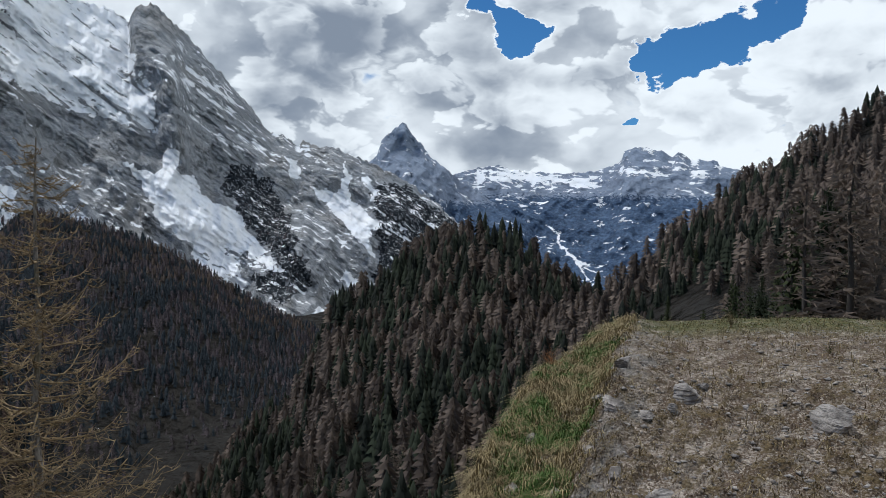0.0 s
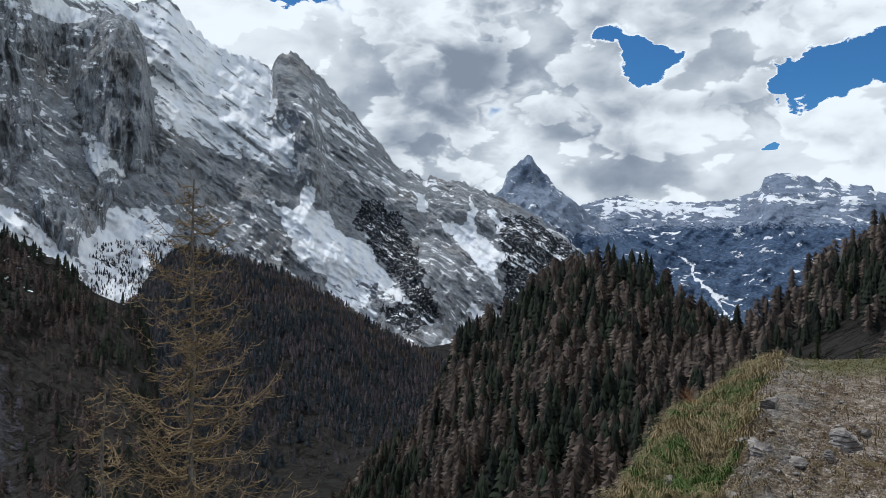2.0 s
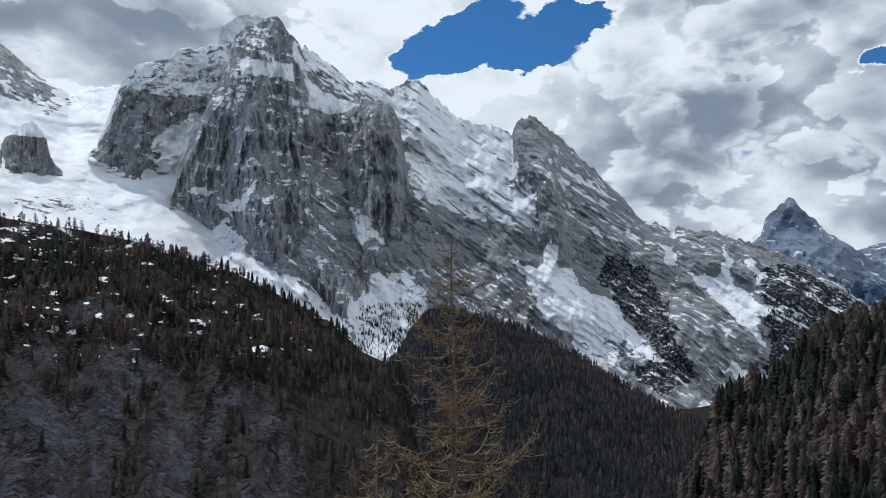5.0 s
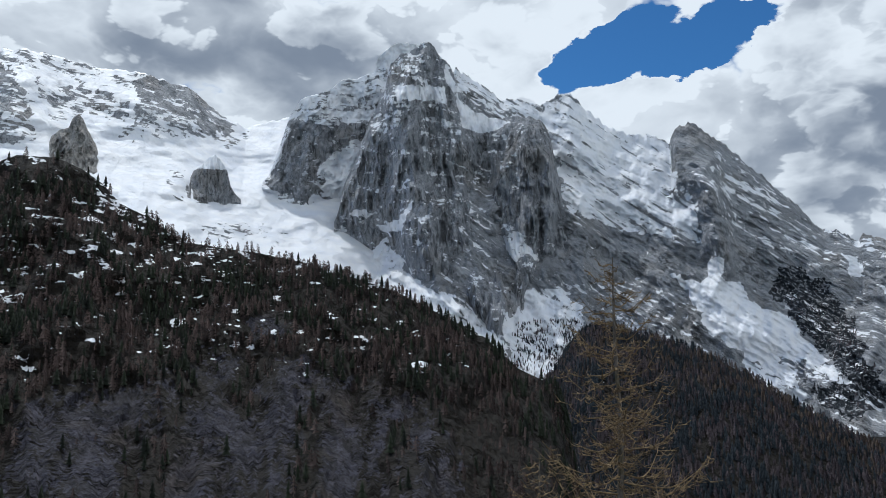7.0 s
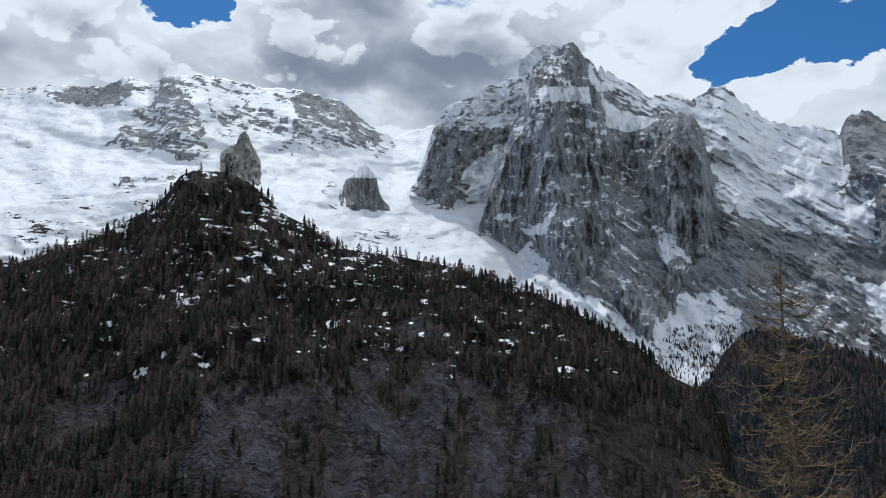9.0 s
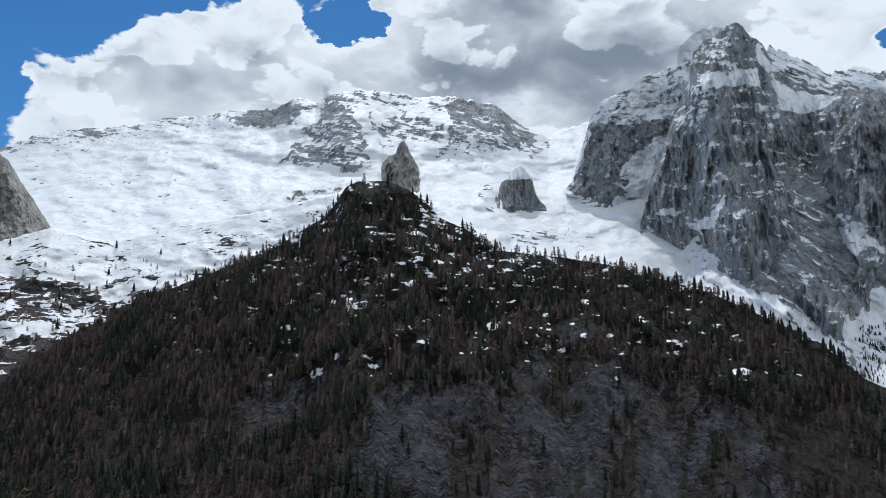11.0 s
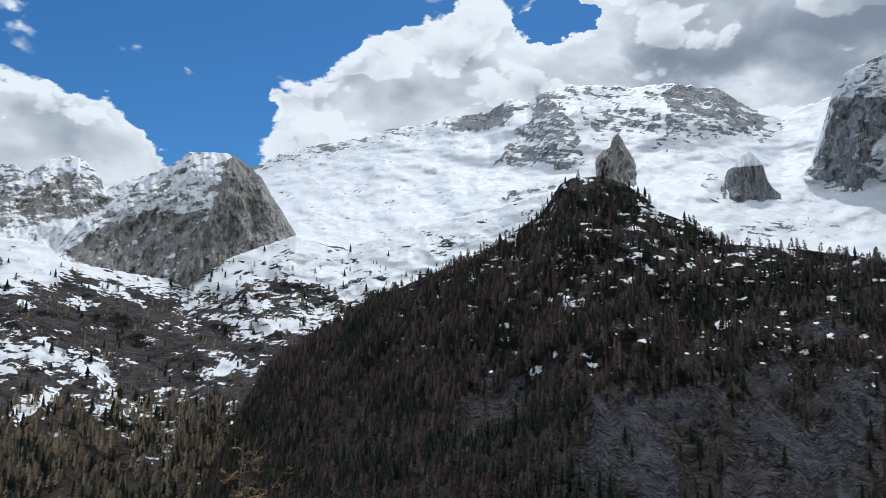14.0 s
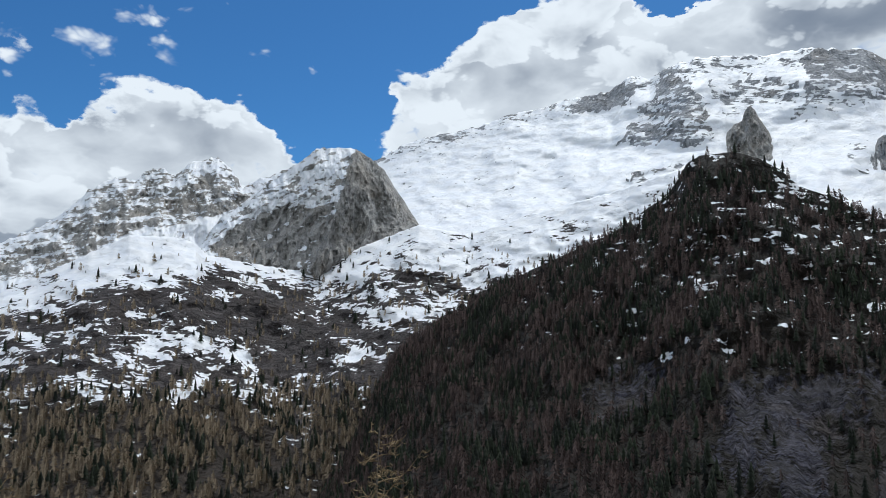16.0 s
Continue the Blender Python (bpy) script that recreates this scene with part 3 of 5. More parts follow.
land("mountain_buttress", line("1.1,8.6 1.5,10.2 1.8,11.8 3.0,14.4 3.8,16.8 5.1,19.2 5.7,21.5 6.6,22.2 7.2,22.4 8.0,22.8 8.5,23.2 8.9,23.1 9.4,22.7 9.9,22.0 10.7,21.3 11.4,19.6 13.9,17.2 16.2,17.3 18.1,17.0 18.8,15.7 19.4,12.4 19.9,10.4 21.3,8.0 22.5,5.8 24,3.6", 3300, 3150),
     line("1.1,8.0,3200 2.2,8.0,3200 5.2,6.9,3110 7.4,4.0,2830 11,1.4,2560 14.2,-2.0,2420 15.2,0.2,2590 18,3.2,2830 20,3.0,2850 24,2.0,2930"), 0.065, ROCK, "main summit buttress of fluted grey limestone with snowy ledges", "mountain", 0.8,
     ((85, 190, 460, True), (75, 80, 300, True), (32, 34, 130, True)), 0.16, buttress_cover, 61, buttress_warp, behind=250, craggy=True)


def fore_cover(B, E, S, H, nz, v):
    n = strata(S, H, -8, 150, 35, 82)
    snow = 0.70 + 0.35 * n
    snow -= 0.62 * field(B, E, patch("-4.4,11.8 -3.2,14.1 -2.5,17.0 -1.1,17.0 0.8,16.5 4.2,17.2 3.6,15.8 1.3,15 -0.1,13.6 -0.4,12.3 -1.1,12.3 0.3,11.6 -1.1,10.7 -2.5,11.0"), 0.3, 83)
    snow += 0.4 * field(B, E, patch("0.4,13.4 2.2,14.8 4.5,15.2 4.5,11 0,11"), 0.3, 84)
    snow += 0.5 * field(B, E, patch("4.4,21.0 5.4,23.2 8.4,23.6 7.2,21.8"), 0.2, 85)
    return snow, 0 * B


land("mountain_shoulder", line("-4.6,11.8 -4.1,12.5 -3.4,14.6 -2.5,17.3 -1.6,18.6 0.8,19.4 1.6,20.2 2.9,20.3 4.4,20.9 4.6,21.9 5.4,22.6 6.0,23.0 7.1,23.1 8.0,22.9 9.4,21.9 12,19", 3600),
     rest("mountain_glacier", "-4.6,11.4 -3.4,10.8 -2.5,10.5 -1.1,10.2 0.4,10.8 2,10.8 6,10.5 12,9.6"), 0.08, ROCK, "snow-covered shoulder peak with a banded rock wall", "mountain", 0.7,
     ((90, 200, 260, True), (40, 70, 90, True)), 0.12, fore_cover, 81, behind=250, craggy=True)


def tower_cover(low, high):
    def cover(B, E, S, H, nz, v):
        n = strata(S, H, 5, 60, 25, 112)
        return smooth(E, low, high) * 1.6 + 0.4 * n - 0.2 + 0.4 * smooth(-v, -0.06, -0.01), 0 * B
    return cover


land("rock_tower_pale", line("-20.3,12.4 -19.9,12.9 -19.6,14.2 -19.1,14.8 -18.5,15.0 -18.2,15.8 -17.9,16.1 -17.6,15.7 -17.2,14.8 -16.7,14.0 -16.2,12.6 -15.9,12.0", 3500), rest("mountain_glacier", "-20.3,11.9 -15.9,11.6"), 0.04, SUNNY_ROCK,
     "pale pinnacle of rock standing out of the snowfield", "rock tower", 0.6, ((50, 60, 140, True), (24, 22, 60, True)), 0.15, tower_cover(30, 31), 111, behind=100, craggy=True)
land("rock_tower_capped", line("-11.6,11.2 -11.2,11.5 -10.6,11.3 -10.1,11.9 -9.8,12.6 -9.3,13.0 -8.6,13.8 -8.2,14.0 -7.7,13.4 -7.3,12.9 -7.0,11.6 -6.6,10.9 -6.2,10.4", 3400), rest("mountain_glacier", "-11.6,10.9 -10.4,10.3 -8,10.2 -6.2,10.2"), 0.04, ROCK,
     "fluted rock stump with a cap of snow", "rock tower", 0.6, ((50, 40, 300, True), (24, 16, 120, True)), 0.1, tower_cover(12.7, 13.0), 121, behind=100, craggy=True)


# ---- left: pale crags, the sunlit peak, and the open slope below ----
def crag_cover(B, E, S, H, nz, v):
    n = strata(S, H, -12, 120, 34, 132)
    shelf = np.interp(B, [-84, -73.9, -70.6, -65.9, -61.2, -59.1, -57, -46], [1.5, 2.9, 3.8, 6.9, 7.9, 8.7, 9.6, 10.5])
    return 0.20 + 0.65 * n + 0.3 * smooth(v, 0.7, 1.0) + 0.3 * smooth(nz, 0.4, 0.8) + 0.9 * smooth(shelf - E, -0.1, 0.3), 0 * B


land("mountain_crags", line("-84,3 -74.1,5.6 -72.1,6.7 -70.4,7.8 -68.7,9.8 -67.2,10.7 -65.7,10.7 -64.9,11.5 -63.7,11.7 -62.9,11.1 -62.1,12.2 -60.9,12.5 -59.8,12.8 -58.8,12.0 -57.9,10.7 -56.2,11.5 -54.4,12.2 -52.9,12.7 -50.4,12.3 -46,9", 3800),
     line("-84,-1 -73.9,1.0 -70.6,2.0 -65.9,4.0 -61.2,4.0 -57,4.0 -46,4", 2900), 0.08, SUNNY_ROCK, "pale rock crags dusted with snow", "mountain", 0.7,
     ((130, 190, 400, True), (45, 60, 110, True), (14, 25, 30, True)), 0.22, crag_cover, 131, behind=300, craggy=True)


def peak_cover(B, E, S, H, nz, v):
    n = strata(S, H, -28, 90, 24, 142)
    fine = fbm(S / 25, H / 25, 144, 4, 0.6)
    ridge = -49.0 - (14.0 - E) * 0.30
    left = smooth(ridge - B, -0.3, 0.5)
    snow = left * (0.72 + 0.75 * n + 0.4 * fine) - (1 - left) * (0.2 - 0.3 * n)
    snow -= 0.75 * field(B, E, patch("-60.5,5.8 -57.5,8.2 -54,9.2 -51.4,9.6 -50.2,8 -51,3 -56,3.6"), 0.4, 145) * left
    return snow, 0 * B


def peak_warp(B, E, S, H):
    edge = 140 * np.exp(-np.abs(B + 49.0 + (14.0 - E) * 0.30) / 1.6)
    return edge


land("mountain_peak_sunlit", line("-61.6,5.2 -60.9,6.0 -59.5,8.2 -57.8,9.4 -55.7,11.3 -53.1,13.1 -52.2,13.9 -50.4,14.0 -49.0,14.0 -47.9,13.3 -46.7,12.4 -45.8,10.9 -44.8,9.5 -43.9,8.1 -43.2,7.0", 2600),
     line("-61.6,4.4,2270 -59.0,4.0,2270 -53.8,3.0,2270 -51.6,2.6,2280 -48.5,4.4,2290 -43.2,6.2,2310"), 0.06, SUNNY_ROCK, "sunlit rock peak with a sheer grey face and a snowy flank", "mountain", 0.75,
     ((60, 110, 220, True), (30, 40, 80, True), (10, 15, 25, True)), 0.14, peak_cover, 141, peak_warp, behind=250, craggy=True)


def slope_cover(B, E, S, H, nz, v):
    n = strata(S, H, 6, 95, 26, 152)
    fine = fbm(S / 22, H / 14, 154, 4, 0.6)
    snow = 0.16 + 0.8 * n + 0.25 * fine + 0.55 * fbm(S / 190, H / 80, 155, 3)
    high = smooth(E, 1.5, 5.0)
    snow += 0.55 * high
    snow += 0.8 * smooth(v, 0.84, 0.93) * smooth(-B, 60, 62) + 0.25 * high * smooth(-B, 44, 50)
    snow += 0.5 * smooth(B, -46, -42) * smooth(E, 3.0, 5.5)
    for k, (text, amount) in enumerate((("-50.6,-2.5 -47.5,-1.6 -47.9,-2.6 -50.1,-3.2", 0.8), ("-50.1,-5.5 -51.9,-7.2 -52.7,-9.7 -55.3,-9.6 -55.3,-8.0 -53.2,-6.3", 0.35),
                                        ("-64.5,-0.4 -59.5,-1.0 -57.0,-2.0 -57.6,-2.6 -62,-1.6", 0.6), ("-61,-3.4 -58.8,-3.0 -62.5,-6.0 -64.5,-6.8 -62.4,-4.6", 0.8),
                                        ("-57.5,-1.4 -55.4,-5 -56.2,-5.4 -58.4,-2", 0.55), ("-47.5,1.2 -43.5,1.4 -42.5,0.2 -46.6,0.2", 0.6), ("-52,2.4 -46,2.6 -47,0.8 -51.5,1.4", 0.4))):
        snow += amount * field(B, E, patch(text), 0.4, 160 + k)
    snow -= 0.45 * field(B, E, patch("-62,2.4 -53,2.2 -51,-1 -52.5,-5 -56,-3.5 -61,-0.5"), 0.8, 170)
    snow -= 0.55 * smooth(-E, 4.5, 7.5)
    veg = 0.25 - 0.2 * smooth(E, 2, 5) + 0.75 * smooth(-E, 4, 7)
    veg -= 0.55 * field(B, E, patch("-62,2.4 -53,2.2 -51,-1 -52.5,-5 -56,-3.5 -61,-0.5"), 0.8, 172)
    veg -= 0.6 * field(B, E, patch("-50.6,-2.5 -47.5,-1.6 -47.9,-3.4 -50.1,-5.5 -51.9,-7.2 -52.7,-9.7 -54.8,-9.2 -55.3,-8.0 -53.2,-6.3"), 0.3, 171)
    return snow, veg


land("mountain_slope_open", line("-84,-1 -73.9,2.3 -70.6,4.0 -65.9,6.6 -63,6.6 -61.2,6.2 -60.4,5.3 -58,4.9 -54,4.3 -51.8,4.0 -50.5,4.9 -48.5,6.2 -43.9,8.0 -39.8,7.2 -34.3,8.9 -28.4,10.3 -23.2,11.8 -15,11", 2150, 2400),
     line("-84,-16 -60,-16 -45,-15 -15,-8", 620, 1500), 0.135, SLOPE, "open mountain slope with cliffs, scree and patches of snow", "mountain slope", 1.15,
     ((70, 300, 220, True, 3), (26, 100, 50, True, 5)), 0.10, slope_cover, 151, behind=80, craggy=True)


# ---- the wooded hills ----
def hill_cover(B, E, S, H, nz, v):
    n = strata(S, H, 5, 26, 8, 182)
    cliff = field(B, E, patch("-23.5,-4.4 -15.2,-3.6 -9,-1.6 -3,-1.8 2,-3.2 7.4,-4.8 10,-7.4 11,-9.4 10,-16 -20,-16"), 2.0, 183) * smooth(fbm(S / 70, H / 55, 188, 4, 0.6), -0.55, 0.0)
    cliff += 0.9 * field(B, E, patch("-31.6,-5.5 -27.5,-2.5 -24.6,-3.3 -25.8,-6.5 -30.5,-7.6"), 0.9, 184) + field(B, E, patch("-6,1.4 -2,2 0.5,1 -1,-0.4 -5,-0.4"), 0.5, 185) * 0.7
    veg = 1.05 - 0.70 * cliff + 0.5 * fbm(S / 45, H / 45, 186, 5, 0.6)
    mid = smooth(E, -4.5, -1) * smooth(-B, -16, -4)
    snow = -0.20 + 0.8 * n + 0.22 * mid + 0.15 * smooth(E, 3, 6) - 0.15 * smooth(E, 9.5, 11) - 0.8 * smooth(-E, 2.5, 5) - 0.25 * smooth(-B, 30, 40)
    snow += 0.30 * field(B, E, patch("-18,11.6 -15.5,11 -12.5,9.2 -13,8.4 -16,9.6"), 0.4, 187)
    for k, text in enumerate(("-11.2,1.3 -10.0,1.5 -9.8,1.0 -11,0.7", "-25.2,-2.2 -23.9,-2.0 -23.8,-2.8 -25,-2.9", "-22.6,3.3 -20.9,3.4 -20.6,2.6 -22.3,2.4", "7.3,-2.0 8.8,-2.2 8.4,-3.0 7.6,-2.9")):
        snow += 0.7 * field(B, E, patch(text), 0.25, 190 + k)
    return snow, veg


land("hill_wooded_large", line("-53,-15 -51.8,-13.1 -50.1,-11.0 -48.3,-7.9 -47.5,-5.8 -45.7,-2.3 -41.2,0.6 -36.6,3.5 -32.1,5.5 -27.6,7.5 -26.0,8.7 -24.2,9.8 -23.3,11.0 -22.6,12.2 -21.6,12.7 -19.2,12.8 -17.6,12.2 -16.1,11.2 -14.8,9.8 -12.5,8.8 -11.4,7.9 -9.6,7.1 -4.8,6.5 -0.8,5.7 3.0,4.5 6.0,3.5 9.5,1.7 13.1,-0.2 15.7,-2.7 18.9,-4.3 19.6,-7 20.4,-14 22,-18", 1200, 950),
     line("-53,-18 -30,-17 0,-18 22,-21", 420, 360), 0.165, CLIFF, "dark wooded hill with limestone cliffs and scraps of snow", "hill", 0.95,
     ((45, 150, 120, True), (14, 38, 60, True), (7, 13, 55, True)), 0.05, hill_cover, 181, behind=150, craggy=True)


def wood_cover(B, E, S, H, nz, v):
    n = fbm(S / 30, H / 12, 202, 4, 0.6)
    bed = field(B, E, patch("32.6,-19.0 34.0,-18.0 36.2,-15.9 36.8,-15.6 36.5,-16.2 34.4,-18.4 33.2,-19.2"), 0.25, 203)
    return -0.25 + 0.35 * n + 0.2 * smooth(-B, -26, -20) + 0.6 * bed, 1.2 + 0 * B


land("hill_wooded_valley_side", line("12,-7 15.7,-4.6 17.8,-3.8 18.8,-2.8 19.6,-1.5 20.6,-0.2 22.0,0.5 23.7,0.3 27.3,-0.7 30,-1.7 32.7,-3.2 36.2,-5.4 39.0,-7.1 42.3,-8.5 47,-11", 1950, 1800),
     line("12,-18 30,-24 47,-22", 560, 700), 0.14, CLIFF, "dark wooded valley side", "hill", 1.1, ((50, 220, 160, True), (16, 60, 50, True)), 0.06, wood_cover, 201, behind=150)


def knob_cover(B, E, S, H, nz, v):
    face = field(B, E, patch("41,-7.5 43.2,-6.5 43.6,-9 42.4,-11 40.5,-12 39.2,-14 38,-14"), 0.3, 211)
    return -0.2 + 0 * B, 1.1 - 0.9 * face


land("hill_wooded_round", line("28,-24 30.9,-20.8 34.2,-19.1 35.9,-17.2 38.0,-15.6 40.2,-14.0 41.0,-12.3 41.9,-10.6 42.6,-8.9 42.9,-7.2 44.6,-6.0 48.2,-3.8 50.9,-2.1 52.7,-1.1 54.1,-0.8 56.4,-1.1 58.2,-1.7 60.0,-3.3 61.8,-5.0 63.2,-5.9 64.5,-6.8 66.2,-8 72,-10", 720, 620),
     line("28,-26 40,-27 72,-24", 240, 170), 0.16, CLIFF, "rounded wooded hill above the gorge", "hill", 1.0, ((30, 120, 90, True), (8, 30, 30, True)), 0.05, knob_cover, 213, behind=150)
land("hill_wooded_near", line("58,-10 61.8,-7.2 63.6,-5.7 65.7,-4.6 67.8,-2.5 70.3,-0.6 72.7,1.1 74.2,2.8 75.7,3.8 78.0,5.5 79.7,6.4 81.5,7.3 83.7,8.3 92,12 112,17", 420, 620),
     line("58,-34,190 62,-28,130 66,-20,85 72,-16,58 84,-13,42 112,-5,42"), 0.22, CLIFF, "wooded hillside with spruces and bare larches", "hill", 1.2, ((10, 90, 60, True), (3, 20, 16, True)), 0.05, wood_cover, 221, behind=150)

# ---- one ground sheet under all of it, out to the horizon ----
gb, gr = np.arange(0, 360.1, 2.0), np.concatenate([np.linspace(0.0, 40, 41), np.geomspace(44, 4950, 60)])
GR, GB = np.meshgrid(gr, np.where(gb > 180, gb - 360, gb), indexing="ij")
ahead = smooth(GB, -110, -85) * smooth(-GB, -112, -98)
brink = np.interp(GB, [-180, 46, 56, 66, 180], [12, 12, 13, 26, 32])
right = smooth(GB, 44, 60) * smooth(-GB, -125, -105)
GZ = -4.0 * smooth(GR, 2, 12) - ahead * (0.75 * np.clip(GR - brink, 0, 260) + 0.12 * np.clip(GR - brink - 260, 0, 900)) - right * (1 - ahead) * 6 * smooth(GR, 10, 40)
GZ += (1 - ahead) * (1 - right) * (0.22 * np.clip(GR - 10, 0, 900) + 4 * smooth(GR, 2, 30))
GZ += np.clip(GR / 40, 0, 8) * fbm(GR / 60, np.radians(GB) * 6, 231, 4)
GZ[0] = GZ[0].mean()
GP = np.stack([GR * np.sin(np.radians(GB)), GR * np.cos(np.radians(GB)), GZ], -1)
tagged(new("ground", mesh_of("ground", GP.reshape(-1, 3), grid_quads(*GP.shape[:2]), CLIFF, (("snow", 0 * GZ - 0.5), ("veg", 0 * GZ + 1.2)))), "brown valley ground with withered grass", "ground", kind="structure")

# ---- woods ----
def spruce_shape(rng, tiers, boughs):
    """A spruce one unit tall: skirts of drooping, uneven boughs one over another."""
    v, f = [], []
    for i in range(tiers):
        z = 0.06 + 0.80 * (i / tiers) ** 0.9
        tip = min(1.0, z + 0.75 / tiers + 0.16)
        reach = 0.20 * (1 - z) ** 0.9 + 0.01
        k, n = len(v), boughs * 2
        v.append((0, 0, tip))
        for j in range(n):
            a = 2 * math.pi * (j + rng.uniform(-0.3, 0.3)) / n + i
            r = reach * (rng.uniform(0.85, 1.25) if j % 2 else rng.uniform(0.4, 0.65))
            v.append((r * math.cos(a), r * math.sin(a), z + (rng.uniform(-0.03, 0.01) if j % 2 else 0.035)))
        f += [(k, k + 1 + j, k + 1 + (j + 1) % n) for j in range(n)]
    return np.array(v), np.array(f)


def larch_shape(rng, tiers, boughs):
    """A leafless larch one unit tall: a thin stem and whorls of fine limbs, ragged and see-through at the rim."""
    v = [(0.009, 0, -0.05), (-0.005, 0.008, -0.05), (-0.005, -0.008, -0.05), (0, 0, 1)]
    f = [(0, 1, 3), (1, 2, 3), (2, 0, 3)]
    for i in range(tiers):
        z = 0.12 + 0.80 * (i + 0.5 * rng.random()) / tiers
        reach = 0.19 * (1 - z) ** 0.55 * min(1.0, 0.35 + 2.2 * z) + 0.014
        for j in range(boughs):
            a = 2 * math.pi * (j + rng.random()) / boughs
            r, w, k = reach * rng.uniform(0.65, 1.2), rng.uniform(0.45, 0.8), len(v)
            top = min(1.0, z + 0.10 + 0.5 / tiers)
            v += [(0, 0, top), (r * math.cos(a), r * math.sin(a), z + rng.uniform(-0.01, 0.04)), (r * 0.4 * math.cos(a + w), r * 0.4 * math.sin(a + w), z + 0.02)]
            f += [(k, k + 1, k + 2)]
    return np.array(v), np.array(f)


def wood(name, sheet, count, share, tall, mat_pair, label, seed, where=None, shapes=(4, 5, 7, 5), far=True):
    """Trees joined into one wood: count trees on a sheet, share of them spruces."""
    P, B, E, nz, snow, veg = SHEETS[sheet]
    rng = np.random.default_rng(seed)
    pr = random.Random(seed)
    du, dv = np.gradient(P, axis=1), np.gradient(P, axis=0)
    area = np.linalg.norm(np.cross(du, dv), axis=-1)
    keep = np.clip(veg, 0, 1) if where is None else where(B, E, snow, veg)
    clump = 0.5 + 1.2 * smooth(fbm(P[..., 0] / 60, P[..., 1] / 60, seed, 3), -0.3, 0.4)
    weight = (area * keep * clump / (1 if far else np.sum(P[..., :2] ** 2, -1))).ravel()
    pick = rng.choice(weight.size, count, p=weight / weight.sum())
    cols = P.shape[1]
    i, j = np.minimum(pick // cols, P.shape[0] - 2), np.minimum(pick % cols, cols - 2)
    fu, fv = rng.random((count, 1)), rng.random((count, 1))
    base = (P[i, j] * (1 - fu) + P[i, j + 1] * fu) * (1 - fv) + (P[i + 1, j] * (1 - fu) + P[i + 1, j + 1] * fu) * fv
    mixed = fbm(base[:, 0] / 70, base[:, 1] / 70, seed + 5, 3)
    spruce = rng.random(count) < np.clip(share + 0.9 * mixed, 0.03, 0.97)
    for kind, mat, chosen in (("spruce", mat_pair[0], spruce), ("larch", mat_pair[1], ~spruce)):
        at = base[chosen]
        forms = [(spruce_shape if kind == "spruce" else larch_shape)(pr, *(shapes[:2] if kind == "spruce" else shapes[2:])) for _ in range(6)]
        which = rng.integers(0, 6, len(at))
        V, F, T, start = [], [], [], 0
        for k, (v, f) in enumerate(forms):
            a = at[which == k]
            n = len(a)
            h = tall * rng.uniform(0.4, 1.45, n) * (1.0 if kind == "spruce" else 0.95)
            wide = h * rng.uniform(0.9, 1.4, n) * (1.0 if kind == "spruce" else 1.3)
            turn = rng.uniform(0, 2 * np.pi, n)
            c, s = np.cos(turn)[:, None], np.sin(turn)[:, None]
            x = (v[:, 0] * c - v[:, 1] * s) * wide[:, None] + a[:, :1]
            y = (v[:, 0] * s + v[:, 1] * c) * wide[:, None] + a[:, 1:2]
            z = v[:, 2] * h[:, None] + a[:, 2:3] - 0.3
            V.append(np.stack([x, y, z], -1).reshape(-1, 3))
            F.append((f[None] + (np.arange(n) * len(v))[:, None, None] + start).reshape(-1, 3))
            T.append(np.repeat(rng.random(n), len(v)))
            start += n * len(v)
        me = mesh_of(kind + "_wood", np.concatenate(V), np.concatenate(F), mat, (("tone", np.concatenate(T)),), flat=True)
        tagged(new(kind + "_" + name, me), ("dark green spruces " if kind == "spruce" else "bare brown larches ") + label, "trees", kind="stuff")


PAIR = (SPRUCE, LARCH)
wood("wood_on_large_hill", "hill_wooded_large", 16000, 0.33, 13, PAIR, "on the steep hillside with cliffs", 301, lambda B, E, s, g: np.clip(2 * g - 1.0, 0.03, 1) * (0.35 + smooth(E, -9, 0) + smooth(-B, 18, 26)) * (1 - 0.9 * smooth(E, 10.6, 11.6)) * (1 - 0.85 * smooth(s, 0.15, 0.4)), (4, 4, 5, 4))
wood("wood_in_valley", "hill_wooded_valley_side", 12500, 0.5, 17, (SPRUCE_HAZED, LARCH_HAZED), "crowding the shaded valley side", 302, lambda B, E, s, g: 0.4 + smooth(E, -14.5, -11.5) + 0.3 * smooth(-B, -26, -22), (3, 4, 5, 4))
wood("wood_on_valley_crest", "hill_wooded_valley_side", 2600, -0.2, 14, (SPRUCE_HAZED, LARCH_BROWN), "along the upper edge of the valley side", 307, lambda B, E, s, g: smooth(E - np.interp(B, [18, 22, 30, 36.2, 42.3], [-4, 0.5, -1.7, -5.4, -8.5]), -3.6, -0.8))
wood("wood_on_round_hill", "hill_wooded_round", 3600, 0.5, 20, (SPRUCE, LARCH_BROWN), "covering the rounded hill", 303, lambda B, E, s, g: np.clip(g, 0, 1) * (0.35 + smooth(E, -22, -13)), (6, 5, 10, 6))
wood("wood_on_near_hill", "hill_wooded_near", 2900, 0.14, 13, (SPRUCE, LARCH_BROWN), "on the hillside beyond the knoll", 304, lambda B, E, s, g: np.maximum(smooth(E + 0.35 * (84 - B), -2, 2), 0.5 * smooth(-B, -69, -66)) * smooth(-B, -92, -86), (7, 6, 10, 5), False)
